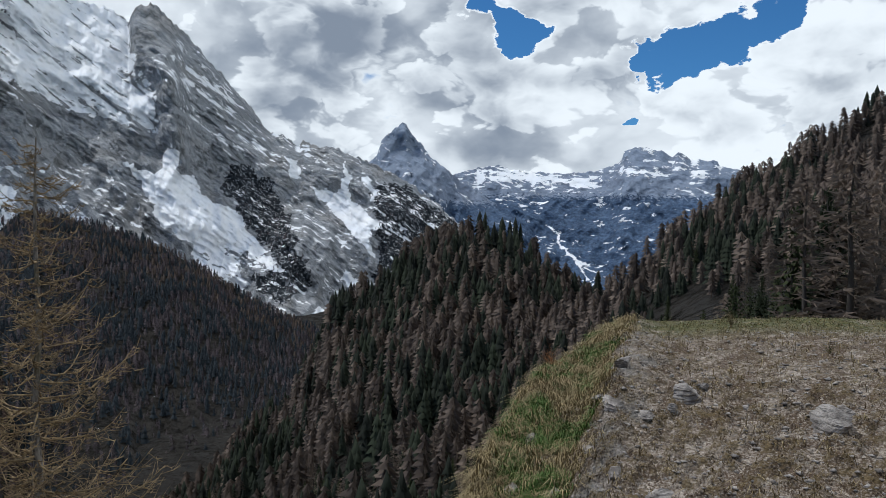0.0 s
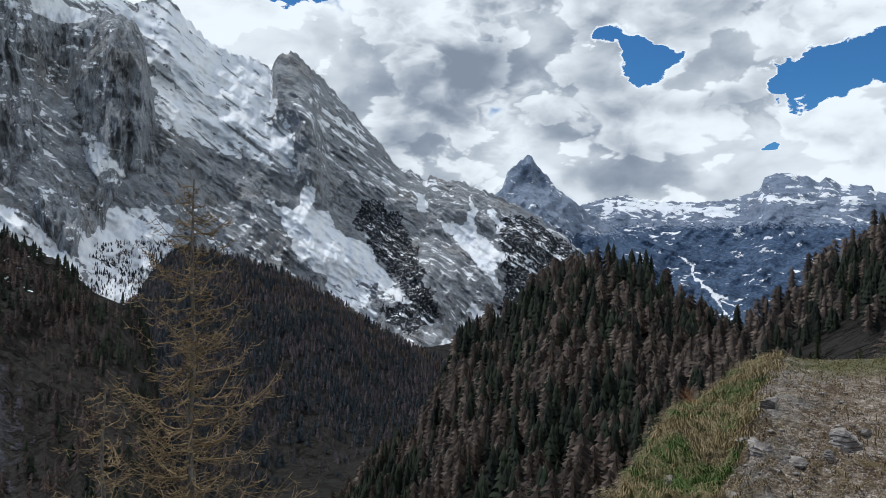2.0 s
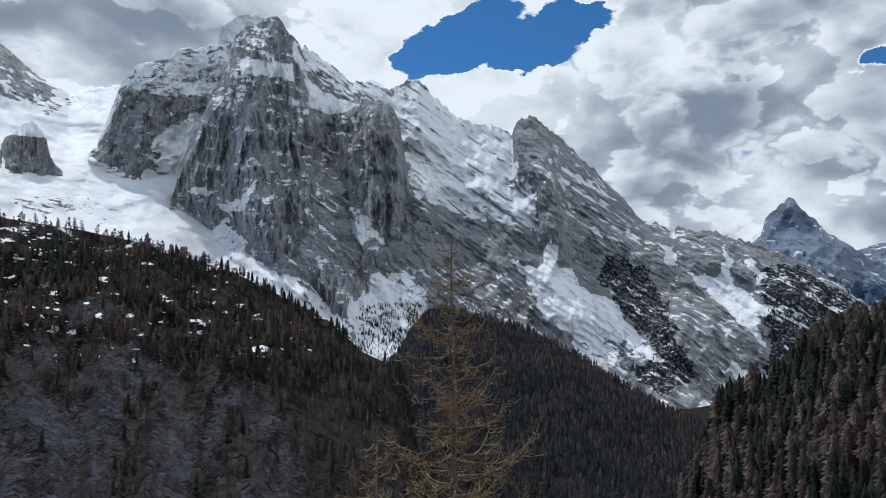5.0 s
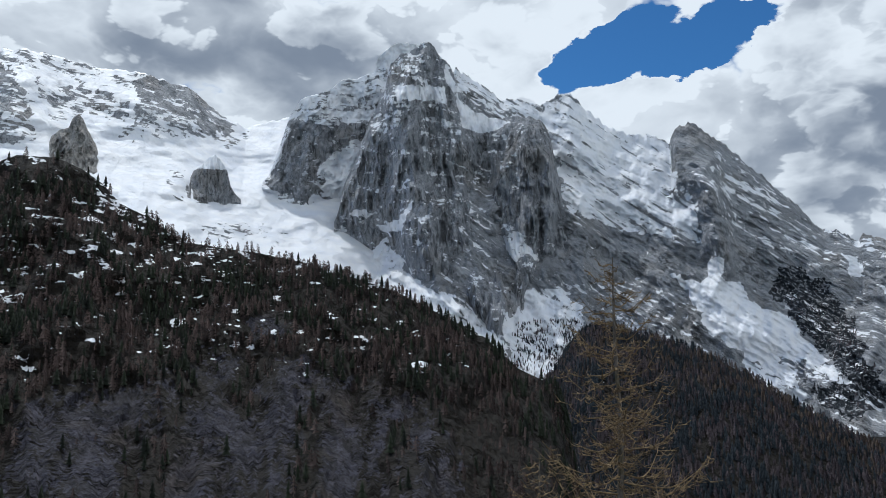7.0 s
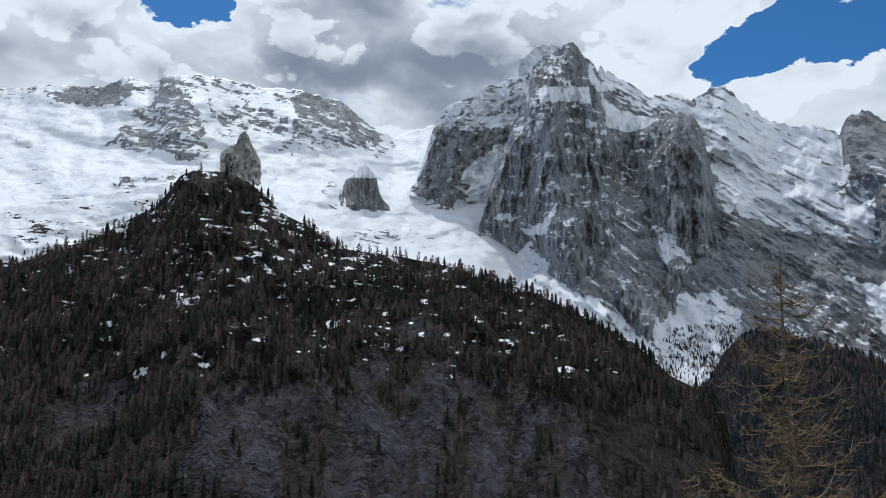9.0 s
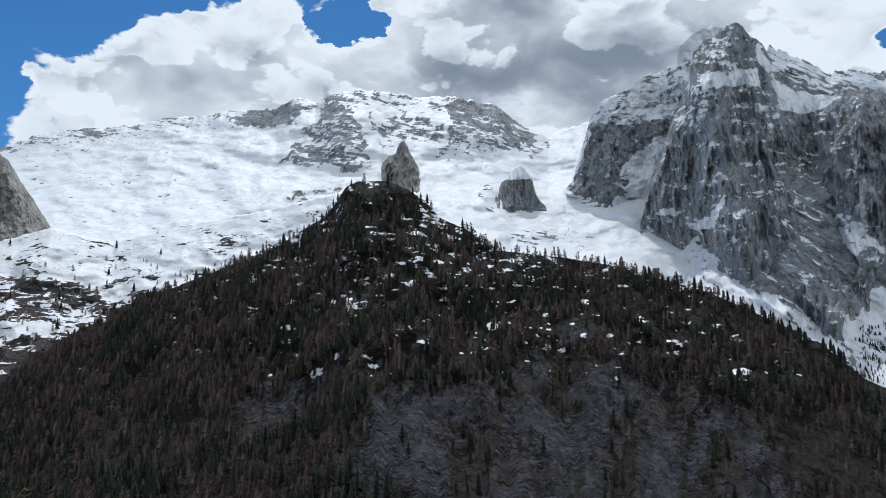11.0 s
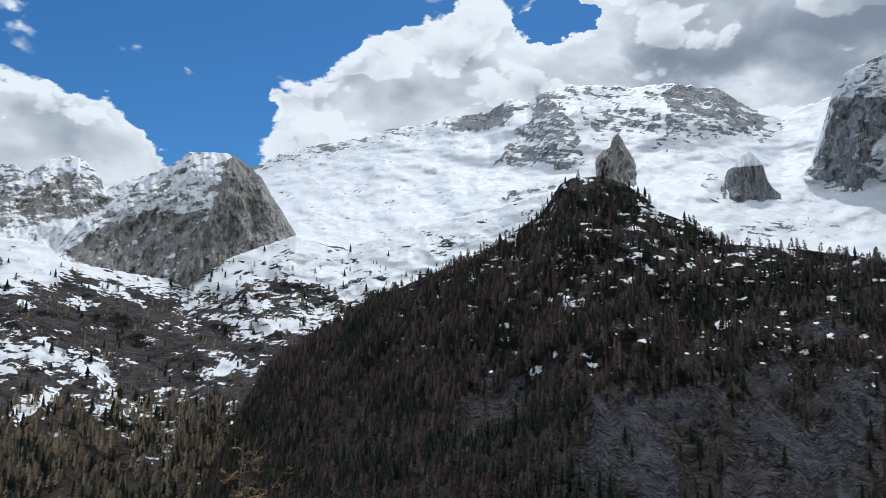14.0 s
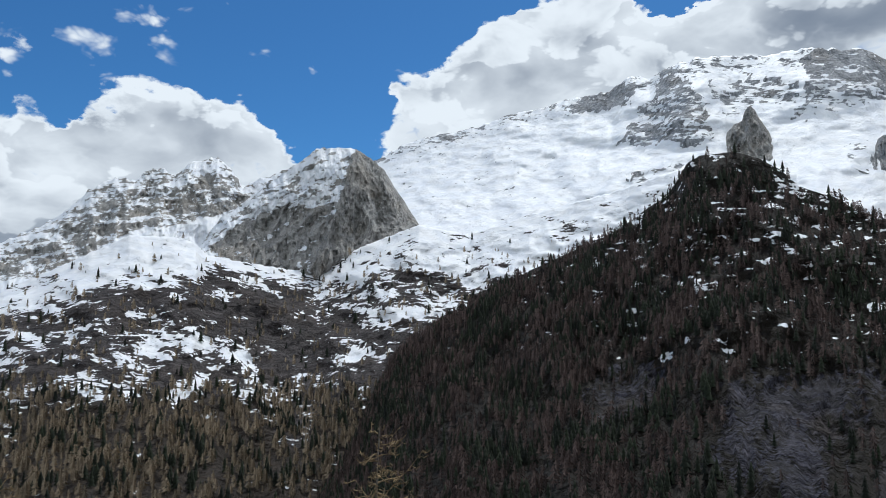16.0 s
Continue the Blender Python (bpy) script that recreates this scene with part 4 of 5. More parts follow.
wood("wood_on_open_slope", "mountain_slope_open", 6200, 0.22, 20, (SPRUCE, LARCH_SUNLIT), "scattered over the open slope", 305, lambda B, E, s, g: (0.10 + 2.4 * smooth(-E, 3.5, 6.5) + 0.16 * smooth(-E, -6, -1)) * smooth(-E, -7.5, -5.5))
wood("wood_under_wall", "mountain_wall", 3000, 0.6, 11, (SPRUCE_HAZED, LARCH_HAZED), "at the foot of the rock wall", 306, lambda B, E, s, g: np.clip(g, 0, 1) * (smooth(-E, -3.5, -1) + 1.5 * smooth(-B, -23, -21) * smooth(-E, -2.8, -1)))


# ---- trees near enough to be told apart ----
def part(name, me, parent, label=""):
    ob = new(name, me)
    ob.parent = parent
    return tagged(ob, label)


def tube(points, radii, sides):
    """Rings along a line, as vertices and triangles."""
    v, f = [], []
    for i, (p, r) in enumerate(zip(points, radii)):
        d = (Vector(points[min(i + 1, len(points) - 1)]) - Vector(points[max(i - 1, 0)])).normalized()
        x = d.orthogonal().normalized()
        y = d.cross(x)
        for k in range(sides):
            a = 2 * math.pi * k / sides
            v.append(tuple(Vector(p) + (x * math.cos(a) + y * math.sin(a)) * r))
    for i in range(len(points) - 1):
        for k in range(sides):
            a, b = i * sides + k, i * sides + (k + 1) % sides
            f += [(a, b, b + sides), (a, b + sides, a + sides)]
    return v, f


def merged(pieces):
    V, F, start = [], [], 0
    for v, f in pieces:
        V.append(np.array(v))
        F.append(np.array(f) + start)
        start += len(v)
    return np.concatenate(V), np.concatenate(F)


def full_spruce(rng):
    """Drooping boughs with side sprays, in loose whorls; one unit tall."""
    v, f = [], []
    tiers = 24
    for i in range(tiers):
        z = 0.06 + 0.92 * i / tiers
        reach = (0.185 * (1 - z) ** 0.75 + 0.008) * rng.uniform(0.8, 1.1)
        for j in range(9):
            a, r = 2 * math.pi * (j + rng.uniform(-0.45, 0.45)) / 9 + i, reach * rng.uniform(0.6, 1.2)
            c, s = math.cos(a), math.sin(a)
            zz = z + rng.uniform(-0.012, 0.012)
            mid = [(t * r, zz - 0.30 * r * t + 0.10 * r * t * t - (0.02 if 0.3 < t < 0.8 else 0)) for t in (0.05, 0.35, 0.7, 1.0)]
            for (r0, z0), (r1, z1) in zip(mid, mid[1:]):
                for side in (-1, 1):
                    w, k = r * rng.uniform(0.16, 0.34), len(v)
                    v += [(r0 * c, r0 * s, z0), (r1 * c, r1 * s, z1), (r1 * 0.94 * c - side * w * s, r1 * 0.94 * s + side * w * c, z1 - rng.uniform(0.008, 0.024))]
                    f += [(k, k + 1, k + 2)]
    return np.array(v), np.array(f)


def full_larch(rng):
    """Fine leafless limbs with hanging twigs; one unit tall."""
    v, f = [], []
    for i in range(130):
        z = 0.08 + 0.89 * (i + rng.random()) / 130
        a, r = rng.uniform(0, 2 * math.pi), (0.19 * (1 - z) ** 0.7 + 0.01) * rng.uniform(0.5, 1.15)
        c, s = math.cos(a), math.sin(a)
        lift = rng.uniform(-0.10, 0.25) * r
        k, w = len(v), 0.0034
        v += [(-w * s, w * c, z), (w * s, -w * c, z), (r * c, r * s, z + lift)]
        f += [(k, k + 1, k + 2)]
        for _ in range(9):
            t, g = rng.uniform(0.25, 1.0), rng.uniform(0.02, 0.05) * (0.5 + r * 5)
            b = a + rng.choice((-1, 1)) * rng.uniform(0.4, 1.3)
            x, y, zz = t * r * c, t * r * s, z + t * lift
            k = len(v)
            v += [(x, y, zz + 0.005), (x, y, zz - 0.005), (x + g * math.cos(b), y + g * math.sin(b), zz - rng.uniform(-0.015, 0.03))]
            f += [(k, k + 1, k + 2)]
    return np.array(v), np.array(f)


def make_tree(kind, rng, mat, label):
    root = tagged(new(kind + "_tree"), label, "tree", kind + " trees on the hillside")
    pts = [(0.004 * rng.uniform(-1, 1) * i, 0.004 * rng.uniform(-1, 1) * i, -0.06 + 1.05 * i / 5) for i in range(6)]
    v, f = tube(pts, [0.016, 0.014, 0.011, 0.008, 0.005, 0.001], 6)
    part("trunk", mesh_of("trunk", v, f, BARK), root)
    v, f = (full_spruce if kind == "spruce" else full_larch)(rng)
    part("crown", mesh_of("crown", v, f, mat, flat=True), root)
    return root


def plant(sheet, count, share, tall, seed, where, size=None):
    P, B, E, nz, snow, veg = SHEETS[sheet]
    rng, pr = np.random.default_rng(seed), random.Random(seed)
    area = np.linalg.norm(np.cross(np.gradient(P, axis=1), np.gradient(P, axis=0)), axis=-1)
    weight = (area * where(B, E) / np.sum(P[..., :2] ** 2, -1)).ravel()
    for k in rng.choice(weight.size, count, replace=False, p=weight / weight.sum()):
        x, y, z = P.reshape(-1, 3)[k]
        kinds = MODELS["spruce" if rng.random() < share else "larch"]
        model = kinds[rng.integers(len(kinds))]
        h = tall * rng.uniform(0.6, 1.2) * (np.interp(math.degrees(math.atan2(x, y)), *size) if size else 1.0)
        w = h * rng.uniform(0.85, 1.25)
        copy_thing(model, Matrix.LocRotScale((x, y, z - 0.2), Euler((rng.uniform(-0.03, 0.03), rng.uniform(-0.03, 0.03), rng.uniform(0, 6.28))), (w, w, h)))


pick = random.Random(77)
MODELS = {"spruce": [make_tree("spruce", pick, SPRUCE_NEAR, "dark green spruce with drooping boughs on the hillside") for _ in range(5)],
          "larch": [make_tree("larch", pick, LARCH_NEAR, "bare brown larch with fine leafless limbs") for _ in range(6)]}
plant("hill_wooded_near", 240, 0.36, 16, 311, lambda B, E: smooth(-(E + 0.35 * (84 - B)), -3.5, 0.5) * smooth(B, 60, 62) * smooth(-B, -100, -96), ([60, 66, 71, 78, 84], [0.35, 0.5, 0.75, 0.95, 1.15]))
plant("hill_wooded_round", 150, 0.5, 19, 312, lambda B, E: smooth(-E, 14, 18) * smooth(B, 30, 34) * smooth(-B, -62, -58))
for k, model in enumerate(MODELS["spruce"] + MODELS["larch"]):
    model.matrix_basis = Matrix.LocRotScale((58 + 6 * k, -9 - 2.5 * (k % 3), -6.0), None, (13, 13, 13))

# ---- the knoll in front ----
RIM = np.array([(40, 4), (47, 5.5), (50, 7.5), (53, 10), (54, 11.5), (55.7, 13), (57.5, 14.5), (60, 17), (62.4, 19.5), (64.5, 22), (66, 24), (70, 26), (78, 28), (84, 28.5), (115, 29)], float)
RIMZ = np.array([(40, -1.2), (47, -1.8), (53, -2.3), (54, -2.2), (57.5, -2.05), (60, -1.86), (62.4, -1.85), (64.5, -1.6), (66, -1.5), (70, -1.6), (78, -1.45), (84, -1.4), (115, -1.0)], float)
kb = np.arange(40, 112.01, 0.2)
kv = np.concatenate([np.linspace(0.06, 0.3, 20), np.linspace(0.305, 1.0, 260), 1 + np.linspace(0.02, 0.55, 22) ** 1.4])
KV, KB = np.meshgrid(kv, kb, indexing="ij")
rim = np.interp(KB, RIM[:, 0], RIM[:, 1])
KR = rim * KV
KX, KY = KR * np.sin(np.radians(KB)), KR * np.cos(np.radians(KB))
over = np.clip(KV - 1, 0, 1) * rim
KZ = np.interp(KB, RIMZ[:, 0], RIMZ[:, 1]) * smooth(KV, 0.0, 0.5) - 1.5 * over ** 1.25 / (1 + 0.15 * over)
# a stony spine, and the turf bank that hangs to its left
spine = np.interp(KR, [0, 8, 10, 12, 14, 17, 21, 24], [60, 60, 61.5, 63.5, 65, 66, 66.4, 66])
bank = smooth(spine - KB + 1.6 * fbm(KX / 1.3, KY / 1.3, 410, 4, 0.6), -0.4, 1.8) * smooth(KR, 5, 8) * smooth(-KV, -1.15, -1.0)
ledges = fbm(KX / 0.9 + KY / 2.5, KY / 0.9, 403, 5, 0.55, True)
stony = smooth((0.65 + 0.9 * fbm(KX / 1.1, KY / 1.1, 407, 4, 0.6)) * np.exp(-((KB - spine - 0.8 - 1.2 * fbm(KX / 2.5, KY / 2.5, 408, 3)) / 1.6) ** 2) + 0.5 * smooth(ledges, 0.25, 0.6) * (1 - bank), 0.45, 0.95)
KZ -= 0.95 * smooth(16.5 - KR, 0, 7.5) * smooth(KR, 3, 6)
KZ += 0.12 * np.exp(-((KB - spine - 0.5) / 2.2) ** 2) * smooth(KR, 6, 9) - 0.22 * bank * smooth(KV, 0.5, 0.75) * smooth(-KV, -1.0, -0.8)
calm = 1 - 0.75 * smooth(KV, 0.72, 0.9) * smooth(KB, 64, 68)
KZ += calm * (0.16 * fbm(KX / 2.2, KY / 2.2, 401, 5, 0.55) + 0.10 * stony * ledges + 0.05 * fbm(KX / 0.30, KY / 0.30, 402, 4, 0.6, True))
KP = np.stack([KX, KY, KZ], -1)
cushion = smooth(fbm(KX / 0.42, KY / 0.42, 409, 4, 0.65), -0.12, 0.3) * (1 - bank) * (0.5 + 0.5 * smooth(17 - KR, 0, 4))
KP[..., 2] += (0.10 * cushion + 0.035 * cushion * fbm(KX / 0.15, KY / 0.15, 411, 3, 0.6)) * smooth(-KV, -1.0, -0.98)
KZ = KP[..., 2]
lush = bank * smooth(fbm(KX / 1.6, KY / 1.6, 405, 4), -0.25, 0.25) * smooth(KB, 55, 58)
far_turf = smooth(KV, 0.80, 0.93) * smooth(KB, 66, 69) * 0.8


def knoll_material():
    m, n = material("stony_turf")
    chips = n.add("ShaderNodeTexVoronoi", feature="F1")
    n.put(chips.inputs["Vector"], n.vmath("MULTIPLY", n.pos, (1.0, 1.0, 2.0)))
    chips.inputs["Scale"].default_value = 11.0
    grit = n.noise(n.pos, 26.0, 5, 0.6)
    turf = n.noise(n.pos, 1.3, 6, 0.62)
    moss = n.noise(n.pos, 4.5, 5, 0.65)
    one = n.add("ShaderNodeSeparateColor")
    n.put(one.inputs[0], chips.outputs["Color"])
    pebble = n.mix(one.outputs[0], (0.18, 0.14, 0.11), (0.44, 0.38, 0.32))
    soil = n.mix(n.step(n.math("ADD", grit, n.math("MULTIPLY_ADD", turf, 0.8, -0.4)), 0.38, 0.62), pebble, (0.085, 0.055, 0.035))
    soil = n.mix(n.step(moss, 0.50, 0.64, 0.0, 0.75), soil, (0.078, 0.056, 0.027))
    slab = n.mix(n.step(moss, 0.35, 0.6), (0.12, 0.112, 0.106), (0.28, 0.268, 0.255))
    soil = n.mix(n.math("MULTIPLY", n.attr("stony"), n.step(turf, 0.35, 0.6, 0.1, 0.75)), soil, slab)
    soil = n.mix(n.math("MULTIPLY", n.attr("cushion"), n.step(grit, 0.35, 0.6, 0.35, 0.95)), soil, n.mix(n.step(moss, 0.4, 0.6), (0.048, 0.032, 0.019), (0.135, 0.095, 0.045)))
    grass = n.mix(n.step(moss, 0.4, 0.62), (0.05, 0.066, 0.016), (0.14, 0.125, 0.05))
    soil = n.mix(n.math("MULTIPLY", n.attr("lush"), n.step(turf, 0.25, 0.5)), soil, grass)
    height = n.math("ADD", n.math("MULTIPLY", grit, 0.7), n.math("MULTIPLY", chips.outputs["Distance"], -1.2))
    finish(n, soil, 0.95, height, 0.9, 0.05)
    return m


tagged(new("ground_knoll", mesh_of("ground_knoll", KP.reshape(-1, 3), grid_quads(*KP.shape[:2]), knoll_material(), (("stony", stony), ("cushion", cushion), ("lush", np.clip(lush + far_turf, 0, 1))))),
       "stony knoll with withered turf and gravel", "ground", kind="structure")


def on_knoll(b, e):
    """Where the sight line at a bearing and angle meets the knoll."""
    j = int(round((b - kb[0]) / 0.2))
    ang = np.degrees(np.arctan2(KZ[20:281, j] - 1.6, KR[20:281, j]))
    return KP[20 + int(np.argmin(np.abs(ang - e))), j]


def stone_material():
    m, n = material("grey_limestone_block")
    a, b = n.noise(n.pos, 3.0, 6, 0.62), n.noise(n.vmath("MULTIPLY", n.pos, (1, 1, 4)), 9.0, 5, 0.6)
    c = n.mix(n.step(a, 0.36, 0.62), (0.13, 0.113, 0.103), (0.37, 0.335, 0.305))
    c = n.mix(n.step(b, 0.55, 0.7, 0.0, 0.6), c, (0.09, 0.085, 0.08))
    finish(n, c, 0.9, n.math("ADD", a, b), 0.8, 0.05)
    return m


STONE = stone_material()


def block(seed, size, flat, cuts=16):
    """A split, weathered boulder: a round form cut by planes, then roughened."""
    rng = random.Random(seed)
    bm = bmesh.new()
    bmesh.ops.create_icosphere(bm, subdivisions=4, radius=1.0)
    planes = [(Vector((rng.gauss(0, 1), rng.gauss(0, 1), rng.gauss(0, 0.7))).normalized(), rng.uniform(0.42, 0.72)) for _ in range(cuts)]
    for v in bm.verts:
        for d, h in planes:
            over = v.co.dot(d) - h
            if over > 0:
                v.co -= d * over
        bedding = (v.co.z * 3.2 + 0.3 * noise.noise(v.co * 1.7) + seed * 0.37) % 1.0
        v.co.x, v.co.y = v.co.x * (1.06 - 0.16 * bedding), v.co.y * (1.06 - 0.16 * bedding)
        v.co *= 1 + 0.10 * noise.noise(v.co * 2.3 + Vector((seed, 0, 0))) + 0.04 * noise.noise(v.co * 7)
        v.co = Vector((v.co.x * size, v.co.y * size * 0.8, v.co.z * size * flat))
    me = bpy.data.meshes.new("boulder")
    bm.to_mesh(me)
    bm.free()
    me.materials.append(STONE)
    return me


for k, (b, e, size, flat) in enumerate(((59.4, -16.6, 0.30, 0.95), (65.9, -10.7, 0.36, 0.9), (65.4, -13.6, 0.34, 0.6), (70.7, -12.4, 0.42, 0.6), (69.8, -13.4, 0.20, 0.6), (80.6, -13.4, 0.46, 0.8), (81.3, -12.4, 0.30, 0.6),
                                        (68.8, -19.6, 0.30, 0.6), (65.7, -18.4, 0.26, 0.6), (61.2, -20.4, 0.28, 0.6), (57.9, -20.2, 0.24, 0.7), (64.6, -13.0, 0.22, 0.6), (67.8, -14.2, 0.22, 0.5), (63.8, -16.9, 0.24, 0.6), (72.0, -11.6, 0.14, 0.7), (75, -12.8, 0.12, 0.6))):
    x, y, z = on_knoll(b, e)
    ob = tagged(new("boulder", block(500 + k, size, flat)), "grey limestone block bedded in the turf of the knoll", "rock", "blocks on the knoll")
    ob.matrix_world = pose(x, y, z + size * flat * 0.08, 8 * math.sin(k), 6 * math.cos(k * 2), 47 * k)

# loose stones
rng = np.random.default_rng(520)
V, F, start = [], [], 0
octa = np.array([(1, 0, 0), (0, 1, 0), (-1, 0, 0), (0, -1, 0), (0, 0, 1), (0, 0, -1), (0.7, 0.7, 0.3), (-0.7, 0.7, -0.2), (0.6, -0.7, 0.2)], float)
faces = np.array([(0, 6, 4), (6, 1, 4), (1, 2, 4), (2, 3, 4), (3, 8, 4), (8, 0, 4), (6, 0, 5), (1, 6, 5), (2, 1, 5), (3, 2, 5), (8, 3, 5), (0, 8, 5)])
for _ in range(5500):
    i, j = int(rng.integers(30, 270)), int(rng.integers(55, len(kb) - 80))
    if bank[i, j] > 0.4 or far_turf[i, j] > 0.4 and rng.random() < 0.8:
        continue
    r = 0.012 + 0.055 * rng.random() ** 4
    turn = rng.uniform(0, 6.28)
    q = octa * (1 + 0.25 * rng.standard_normal((9, 3))) * (r * 1.4, r, r * 0.55)
    x, y = q[:, 0] * np.cos(turn) - q[:, 1] * np.sin(turn), q[:, 0] * np.sin(turn) + q[:, 1] * np.cos(turn)
    w = rng.random(2)
    at = KP[i, j] + (KP[i + 1, j] - KP[i, j]) * w[0] + (KP[i, j + 1] - KP[i, j]) * w[1]
    V.append(np.stack([x, y, q[:, 2] + r * 0.15], -1) + at)
    F.append(faces + start)
    start += 9
tagged(new("loose_stones", mesh_of("loose_stones", np.concatenate(V), np.concatenate(F), STONE, flat=True)), "small grey stones strewn over the knoll", "stones", kind="stuff")


# grass
def grass_material(name, root, tip):
    m, n = material(name)
    c = n.mix(n.attr("tone"), root, tip)
    finish(n, c, 0.8)
    return m


GREEN, STRAW = grass_material("green_grass", (0.022, 0.050, 0.008), (0.085, 0.150, 0.026)), grass_material("withered_grass", (0.11, 0.08, 0.038), (0.38, 0.30, 0.16))


def blades(name, mat, count, weight, long, lean, label, seed):
    rng = np.random.default_rng(seed)
    cell = np.linalg.norm(np.cross(np.gradient(KP, axis=1), np.gradient(KP, axis=0)), axis=-1)
    w = (cell * weight).ravel()
    pick = rng.choice(w.size, count, p=w / w.sum())
    cols = KP.shape[1]
    i, j = np.minimum(pick // cols, KP.shape[0] - 2), np.minimum(pick % cols, cols - 2)
    u, v = rng.random((count, 1)), rng.random((count, 1))
    base = KP[i, j] + (KP[i + 1, j] - KP[i, j]) * u + (KP[i, j + 1] - KP[i, j]) * v
    # blades stand in tufts that fall the same way, down the bank
    way_a = 2.5 * fbm(base[:, 0] / 0.5, base[:, 1] / 0.5, seed + 3, 3) + rng.normal(0, 0.5, count) + math.radians(200)
    size = long * rng.uniform(0.4, 1.3, count) * (0.7 + 0.6 * smooth(fbm(base[:, 0] / 0.35, base[:, 1] / 0.35, seed + 7, 2), -0.3, 0.4))
    c, s = np.cos(way_a), np.sin(way_a)
    tilt = lean * rng.uniform(0.5, 1.3, count)
    wide = 0.004 + 0.004 * rng.random(count)
    mid = base + np.stack([c * size * 0.35 * tilt, s * size * 0.35 * tilt, size * 0.55], -1)
    tip = base + np.stack([c * size * 0.95 * tilt, s * size * 0.95 * tilt, size * (0.85 - 0.45 * tilt)], -1)
    side = np.stack([-s * wide, c * wide, 0 * wide], -1)
    V = np.stack([base - side, base + side, mid + side * 0.8, mid - side * 0.8, tip], 1).reshape(-1, 3)
    V[:, 2] -= 0.01
    k = (np.arange(count) * 5)[:, None]
    F = np.concatenate([k + np.array([[0, 1, 2]]), k + np.array([[0, 2, 3]]), k + np.array([[3, 2, 4]])])
    T = (rng.random((count, 1)) * 0.6 + np.array([[0, 0, 0.25, 0.25, 0.4]])).ravel()
    tagged(new(name, mesh_of(name, V, F, mat, (("tone", T),), flat=True)), label, "grass", kind="stuff")


rimgrass = smooth(KV, 0.78, 1.0) * smooth(-KV, -1.08, -1.0) * smooth(67.5 - KB, 0, 1.5) * smooth(KB, 52, 54)
blades("green_grass", GREEN, 36000, lush * lush * smooth(-KV, -1.06, -0.95), 0.24, 0.95, "fresh green grass hanging over the bank", 531)
blades("withered_grass", STRAW, 40000, bank * (1 - 0.5 * lush) * smooth(-KV, -1.1, -1.0) + 0.9 * rimgrass + 0.05 * smooth(fbm(KX / 0.8, KY / 0.8, 533, 4), 0.0, 0.3) * (KV < 1), 0.32, 1.0, "straw-coloured withered grass along the knoll's edge", 532)
tuft = cushion * (KV < 1) * smooth(KR, 5, 7)
blades("turf_tufts", grass_material("brown_turf", (0.06, 0.04, 0.02), (0.20, 0.145, 0.065)), 22000, tuft, 0.09, 1.1, "brown tufts of short turf between the stones", 534)
blades("short_turf", grass_material("olive_turf", (0.06, 0.06, 0.02), (0.17, 0.155, 0.06)), 12000, far_turf * (KV < 1), 0.07, 0.8, "short olive turf on top of the knoll", 536)


# ---- bare larches close to the camera ----
def twig_material():
    m, n = material("lichened_larch_twig")
    a = n.noise(n.pos, 9.0, 4, 0.6)
    c = n.mix(n.step(a, 0.35, 0.65), (0.14, 0.102, 0.064), (0.37, 0.265, 0.14))
    finish(n, c, 0.85, a, 0.5, 0.01)
    return m


def larch_bark():
    m, n = material("grey_larch_bark")
    a = n.noise(n.vmath("MULTIPLY", n.pos, (1, 1, 0.3)), 30.0, 5, 0.6)
    b = n.noise(n.pos, 3.0, 4, 0.6)
    c = n.mix(n.step(a, 0.35, 0.65), (0.09, 0.077, 0.066), (0.28, 0.25, 0.215))
    finish(n, n.mix(n.step(b, 0.5, 0.7, 0.0, 0.5), c, (0.17, 0.14, 0.06)), 0.9, a, 0.8, 0.02)
    return m


TWIG, LARCH_BARK = twig_material(), larch_bark()


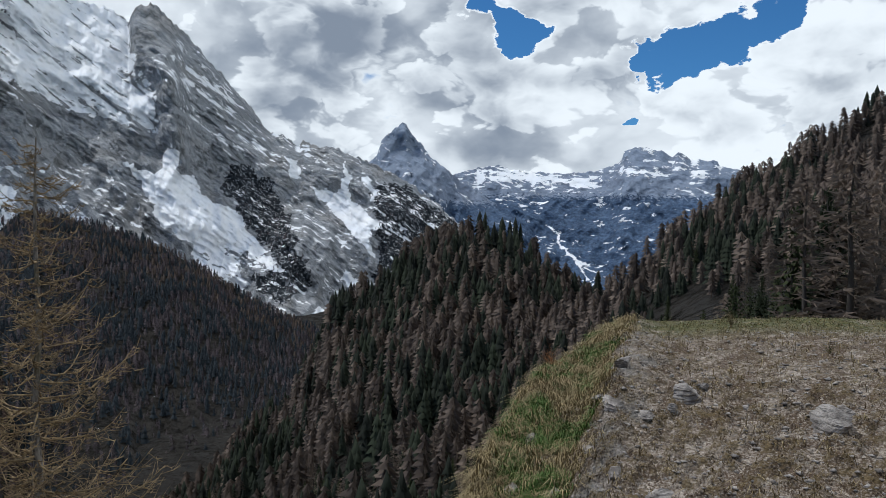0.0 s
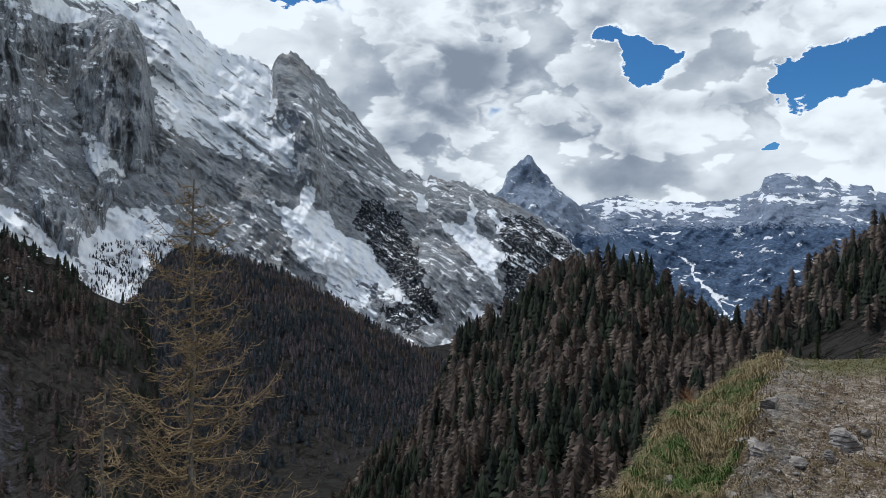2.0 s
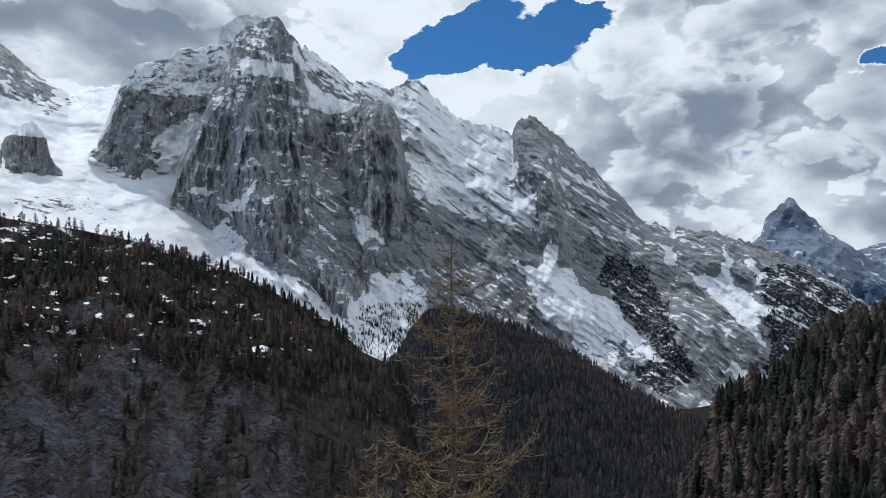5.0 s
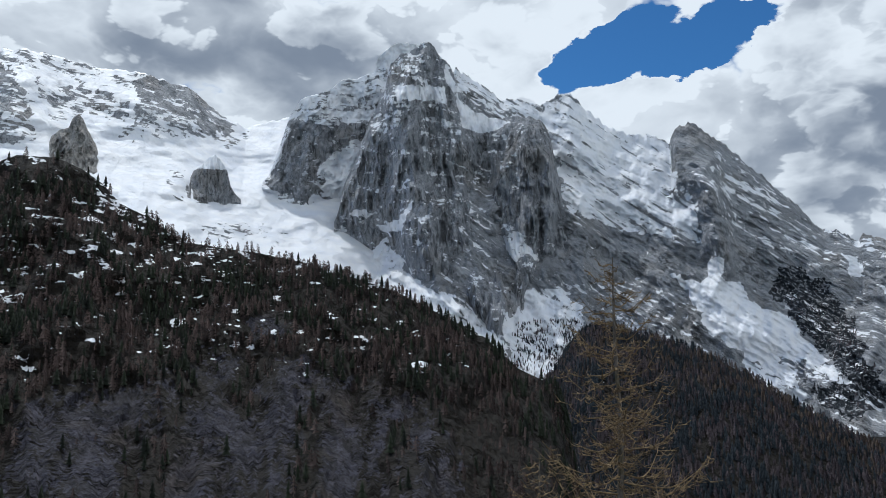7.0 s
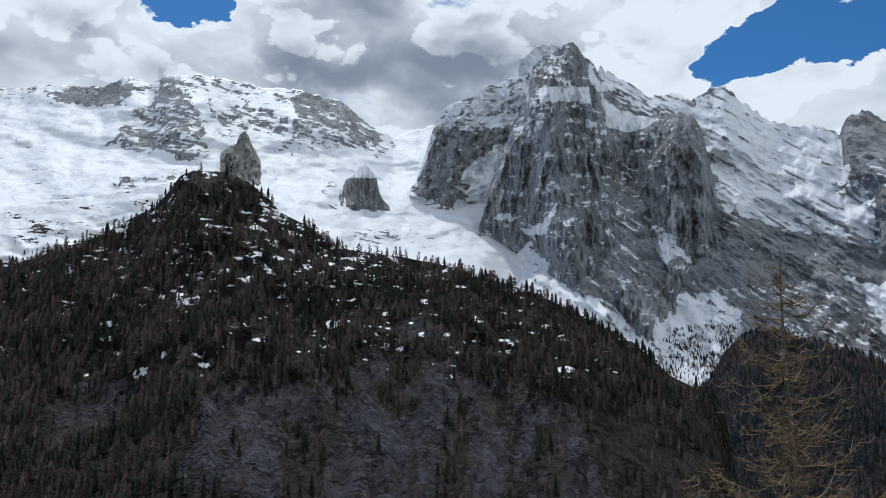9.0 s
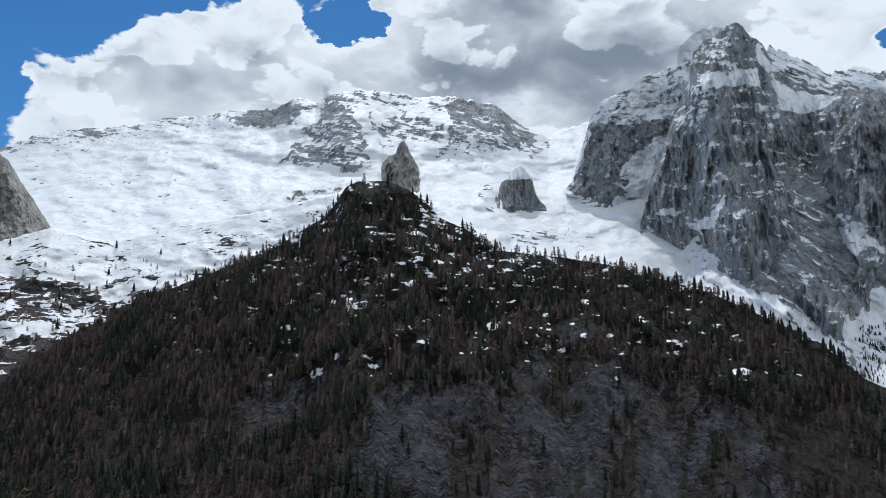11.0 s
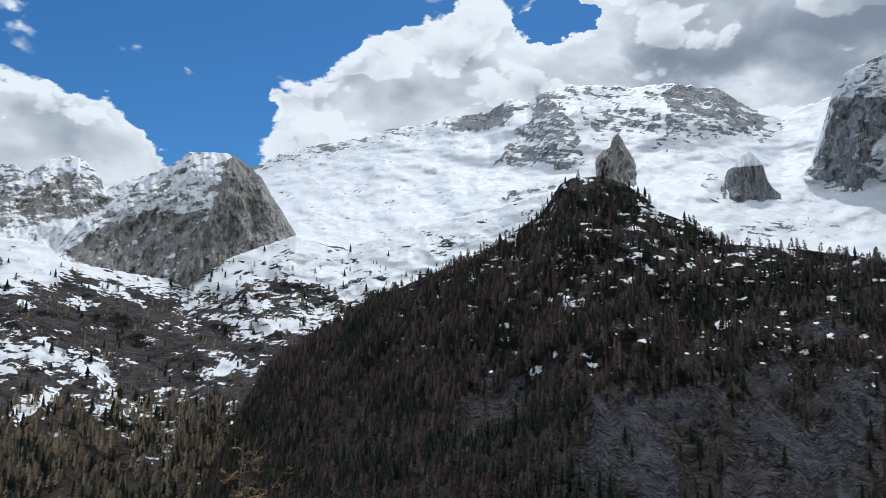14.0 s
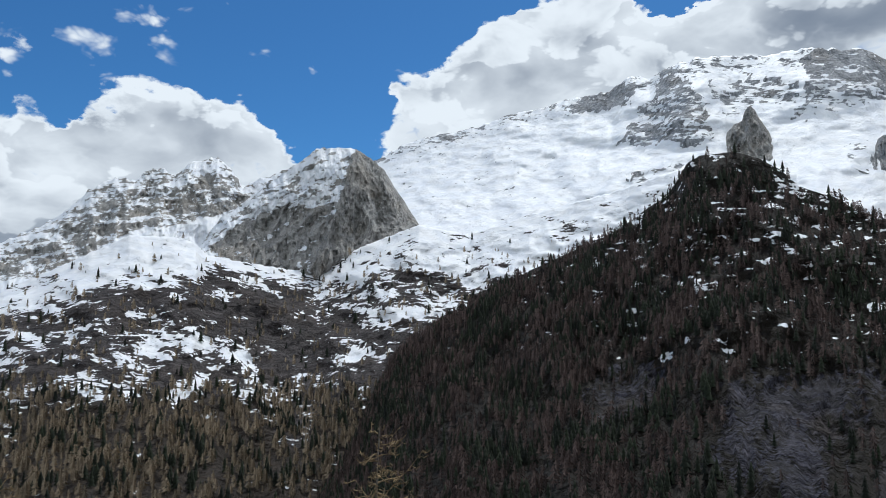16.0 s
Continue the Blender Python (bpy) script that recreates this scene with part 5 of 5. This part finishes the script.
def near_larch(x, y, base, tall, limbs, spread, seed, label, thick=0.085):
    rng = random.Random(seed)
    root = tagged(new("larch_tree"), label, "tree", "bare larches on the bank")
    root.matrix_world = pose(x, y, base)
    stem = [(0.02 * math.sin(i * 0.9 + seed), 0.02 * math.cos(i * 1.3), tall * i / 24 - 0.3 * (i == 0)) for i in range(25)]
    v, f = tube(stem, [thick * (1 - i / 24.6) ** 0.85 + 0.004 for i in range(25)], 9)
    part("trunk", mesh_of("trunk", v, f, LARCH_BARK), root, "grey lichened trunk")
    for i in range(limbs):
        u = 0.30 + 0.69 * (i + rng.random() * 0.8) / limbs
        a = rng.uniform(0, 2 * math.pi)
        reach = spread * (1.03 - u) ** 0.65 * rng.choice((0.35, 0.6, 0.8, 1.0, 1.15)) * rng.uniform(0.85, 1.1)
        z0, lift = tall * u, rng.uniform(-0.25, 0.5)
        line_pts, ang = [], a
        x0 = y0 = 0.0
        n_seg = 7
        for s in range(n_seg + 1):
            t = s / n_seg
            line_pts.append((x0, y0, z0 + reach * (lift * t - 0.45 * t * (1 - t) + 0.22 * t ** 3) + 0.02 * math.sin(9 * t + i)))
            ang += rng.uniform(-0.28, 0.28)
            x0 += reach / n_seg * math.cos(ang)
            y0 += reach / n_seg * math.sin(ang)
        r0 = 0.008 + 0.013 * reach / spread
        pieces = [tube(line_pts, [r0 * (1 - 0.8 * s / n_seg) for s in range(n_seg + 1)], 4)]
        for _ in range(int(7 + 19 * reach / spread)):
            t = rng.uniform(0.12, 1.0) * n_seg
            k = min(int(t), n_seg - 1)
            p = Vector(line_pts[k]).lerp(Vector(line_pts[k + 1]), t - k)
            b = ang + rng.choice((-1, 1)) * rng.uniform(0.35, 1.9)
            g = reach * rng.uniform(0.12, 0.46) * (1.1 - 0.5 * t / n_seg)
            d = Vector((math.cos(b), math.sin(b), rng.uniform(-0.8, 0.35)))
            q = p + d * g * 0.55 + Vector((0, 0, -0.05 * g))
            e = p + d * g + Vector((0, 0, rng.uniform(0.05, 0.65) * g))
            w = 0.0046 + 0.0026 * rng.random()
            pieces.append(tube([p, q, e], [w, w * 0.8, w * 0.4], 3))
            for _ in range(2):
                c = b + rng.choice((-1, 1)) * rng.uniform(0.5, 1.2)
                h = q + Vector((math.cos(c), math.sin(c), rng.uniform(-0.3, 0.6))) * g * rng.uniform(0.25, 0.55)
                pieces.append(tube([q, h], [w * 0.75, w * 0.4], 3))
        v, f = merged(pieces)
        part("branch", mesh_of("branch", v, f, TWIG), root)
    return root


def stand(b, d):
    return d * math.sin(radians(b)), d * math.cos(radians(b))


near_larch(*stand(23.0, 10.0), -5.8, 8.4, 170, 1.75, 601, "slender leafless larch with ochre lichened twigs on the bank")
near_larch(*stand(17.0, 12.5), -7.4, 7.0, 70, 1.9, 602, "lower leafless larch tangled with ochre twigs")
near_larch(*stand(-46.9, 9.0), -6.0, 6.45, 95, 1.9, 603, "tip of a leafless larch with yellowish twigs", 0.045)
near_larch(*stand(-74.5, 8.0), -6.0, 6.6, 85, 2.0, 604, "leafless larch crown with yellowish twigs", 0.045)


# ---- dry shrubs on the knoll's edge ----
def shrub(b, e, tall, stems, seed, colours, label):
    m, n = material("dry_stalk")
    a = n.noise(n.pos, 14.0, 3, 0.6)
    finish(n, n.mix(n.step(a, 0.35, 0.65), *colours), 0.85)
    rng = random.Random(seed)
    x, y, z = on_knoll(b, e)
    root = tagged(new("dry_shrub"), label, "shrub", "dry shrubs on the knoll")
    root.matrix_world = pose(x, y, z - 0.03)
    for i in range(stems):
        a, lean, h = rng.uniform(0, 6.28), rng.uniform(0.1, 0.75), tall * rng.uniform(0.6, 1.1)
        pts = [(math.cos(a) * lean * h * t * t, math.sin(a) * lean * h * t * t, h * t * (1 - 0.2 * lean * t)) for t in (0, 0.35, 0.7, 1)]
        pieces = [tube(pts, [0.006, 0.005, 0.004, 0.002], 4)]
        for _ in range(9):
            t = rng.uniform(0.3, 1.0)
            p = Vector(pts[0]).lerp(Vector(pts[3]), t)
            b2 = rng.uniform(0, 6.28)
            pieces.append(tube([p, p + Vector((math.cos(b2), math.sin(b2), rng.uniform(0.2, 1.2))) * h * rng.uniform(0.1, 0.26)], [0.0035, 0.0015], 3))
        v, f = merged(pieces)
        part("stem", mesh_of("stem", v, f, m), root)


shrub(73.9, -7.2, 0.55, 22, 701, ((0.07, 0.055, 0.03), (0.19, 0.15, 0.075)), "small olive-brown twiggy bush on the turf")
shrub(60.9, -11.3, 0.55, 16, 702, ((0.10, 0.045, 0.02), (0.30, 0.14, 0.06)), "rust-red dry stalks at the edge of the bank")
shrub(80.5, -8.6, 0.22, 14, 703, ((0.03, 0.035, 0.015), (0.09, 0.085, 0.03)), "low dark green shrub among the stones")
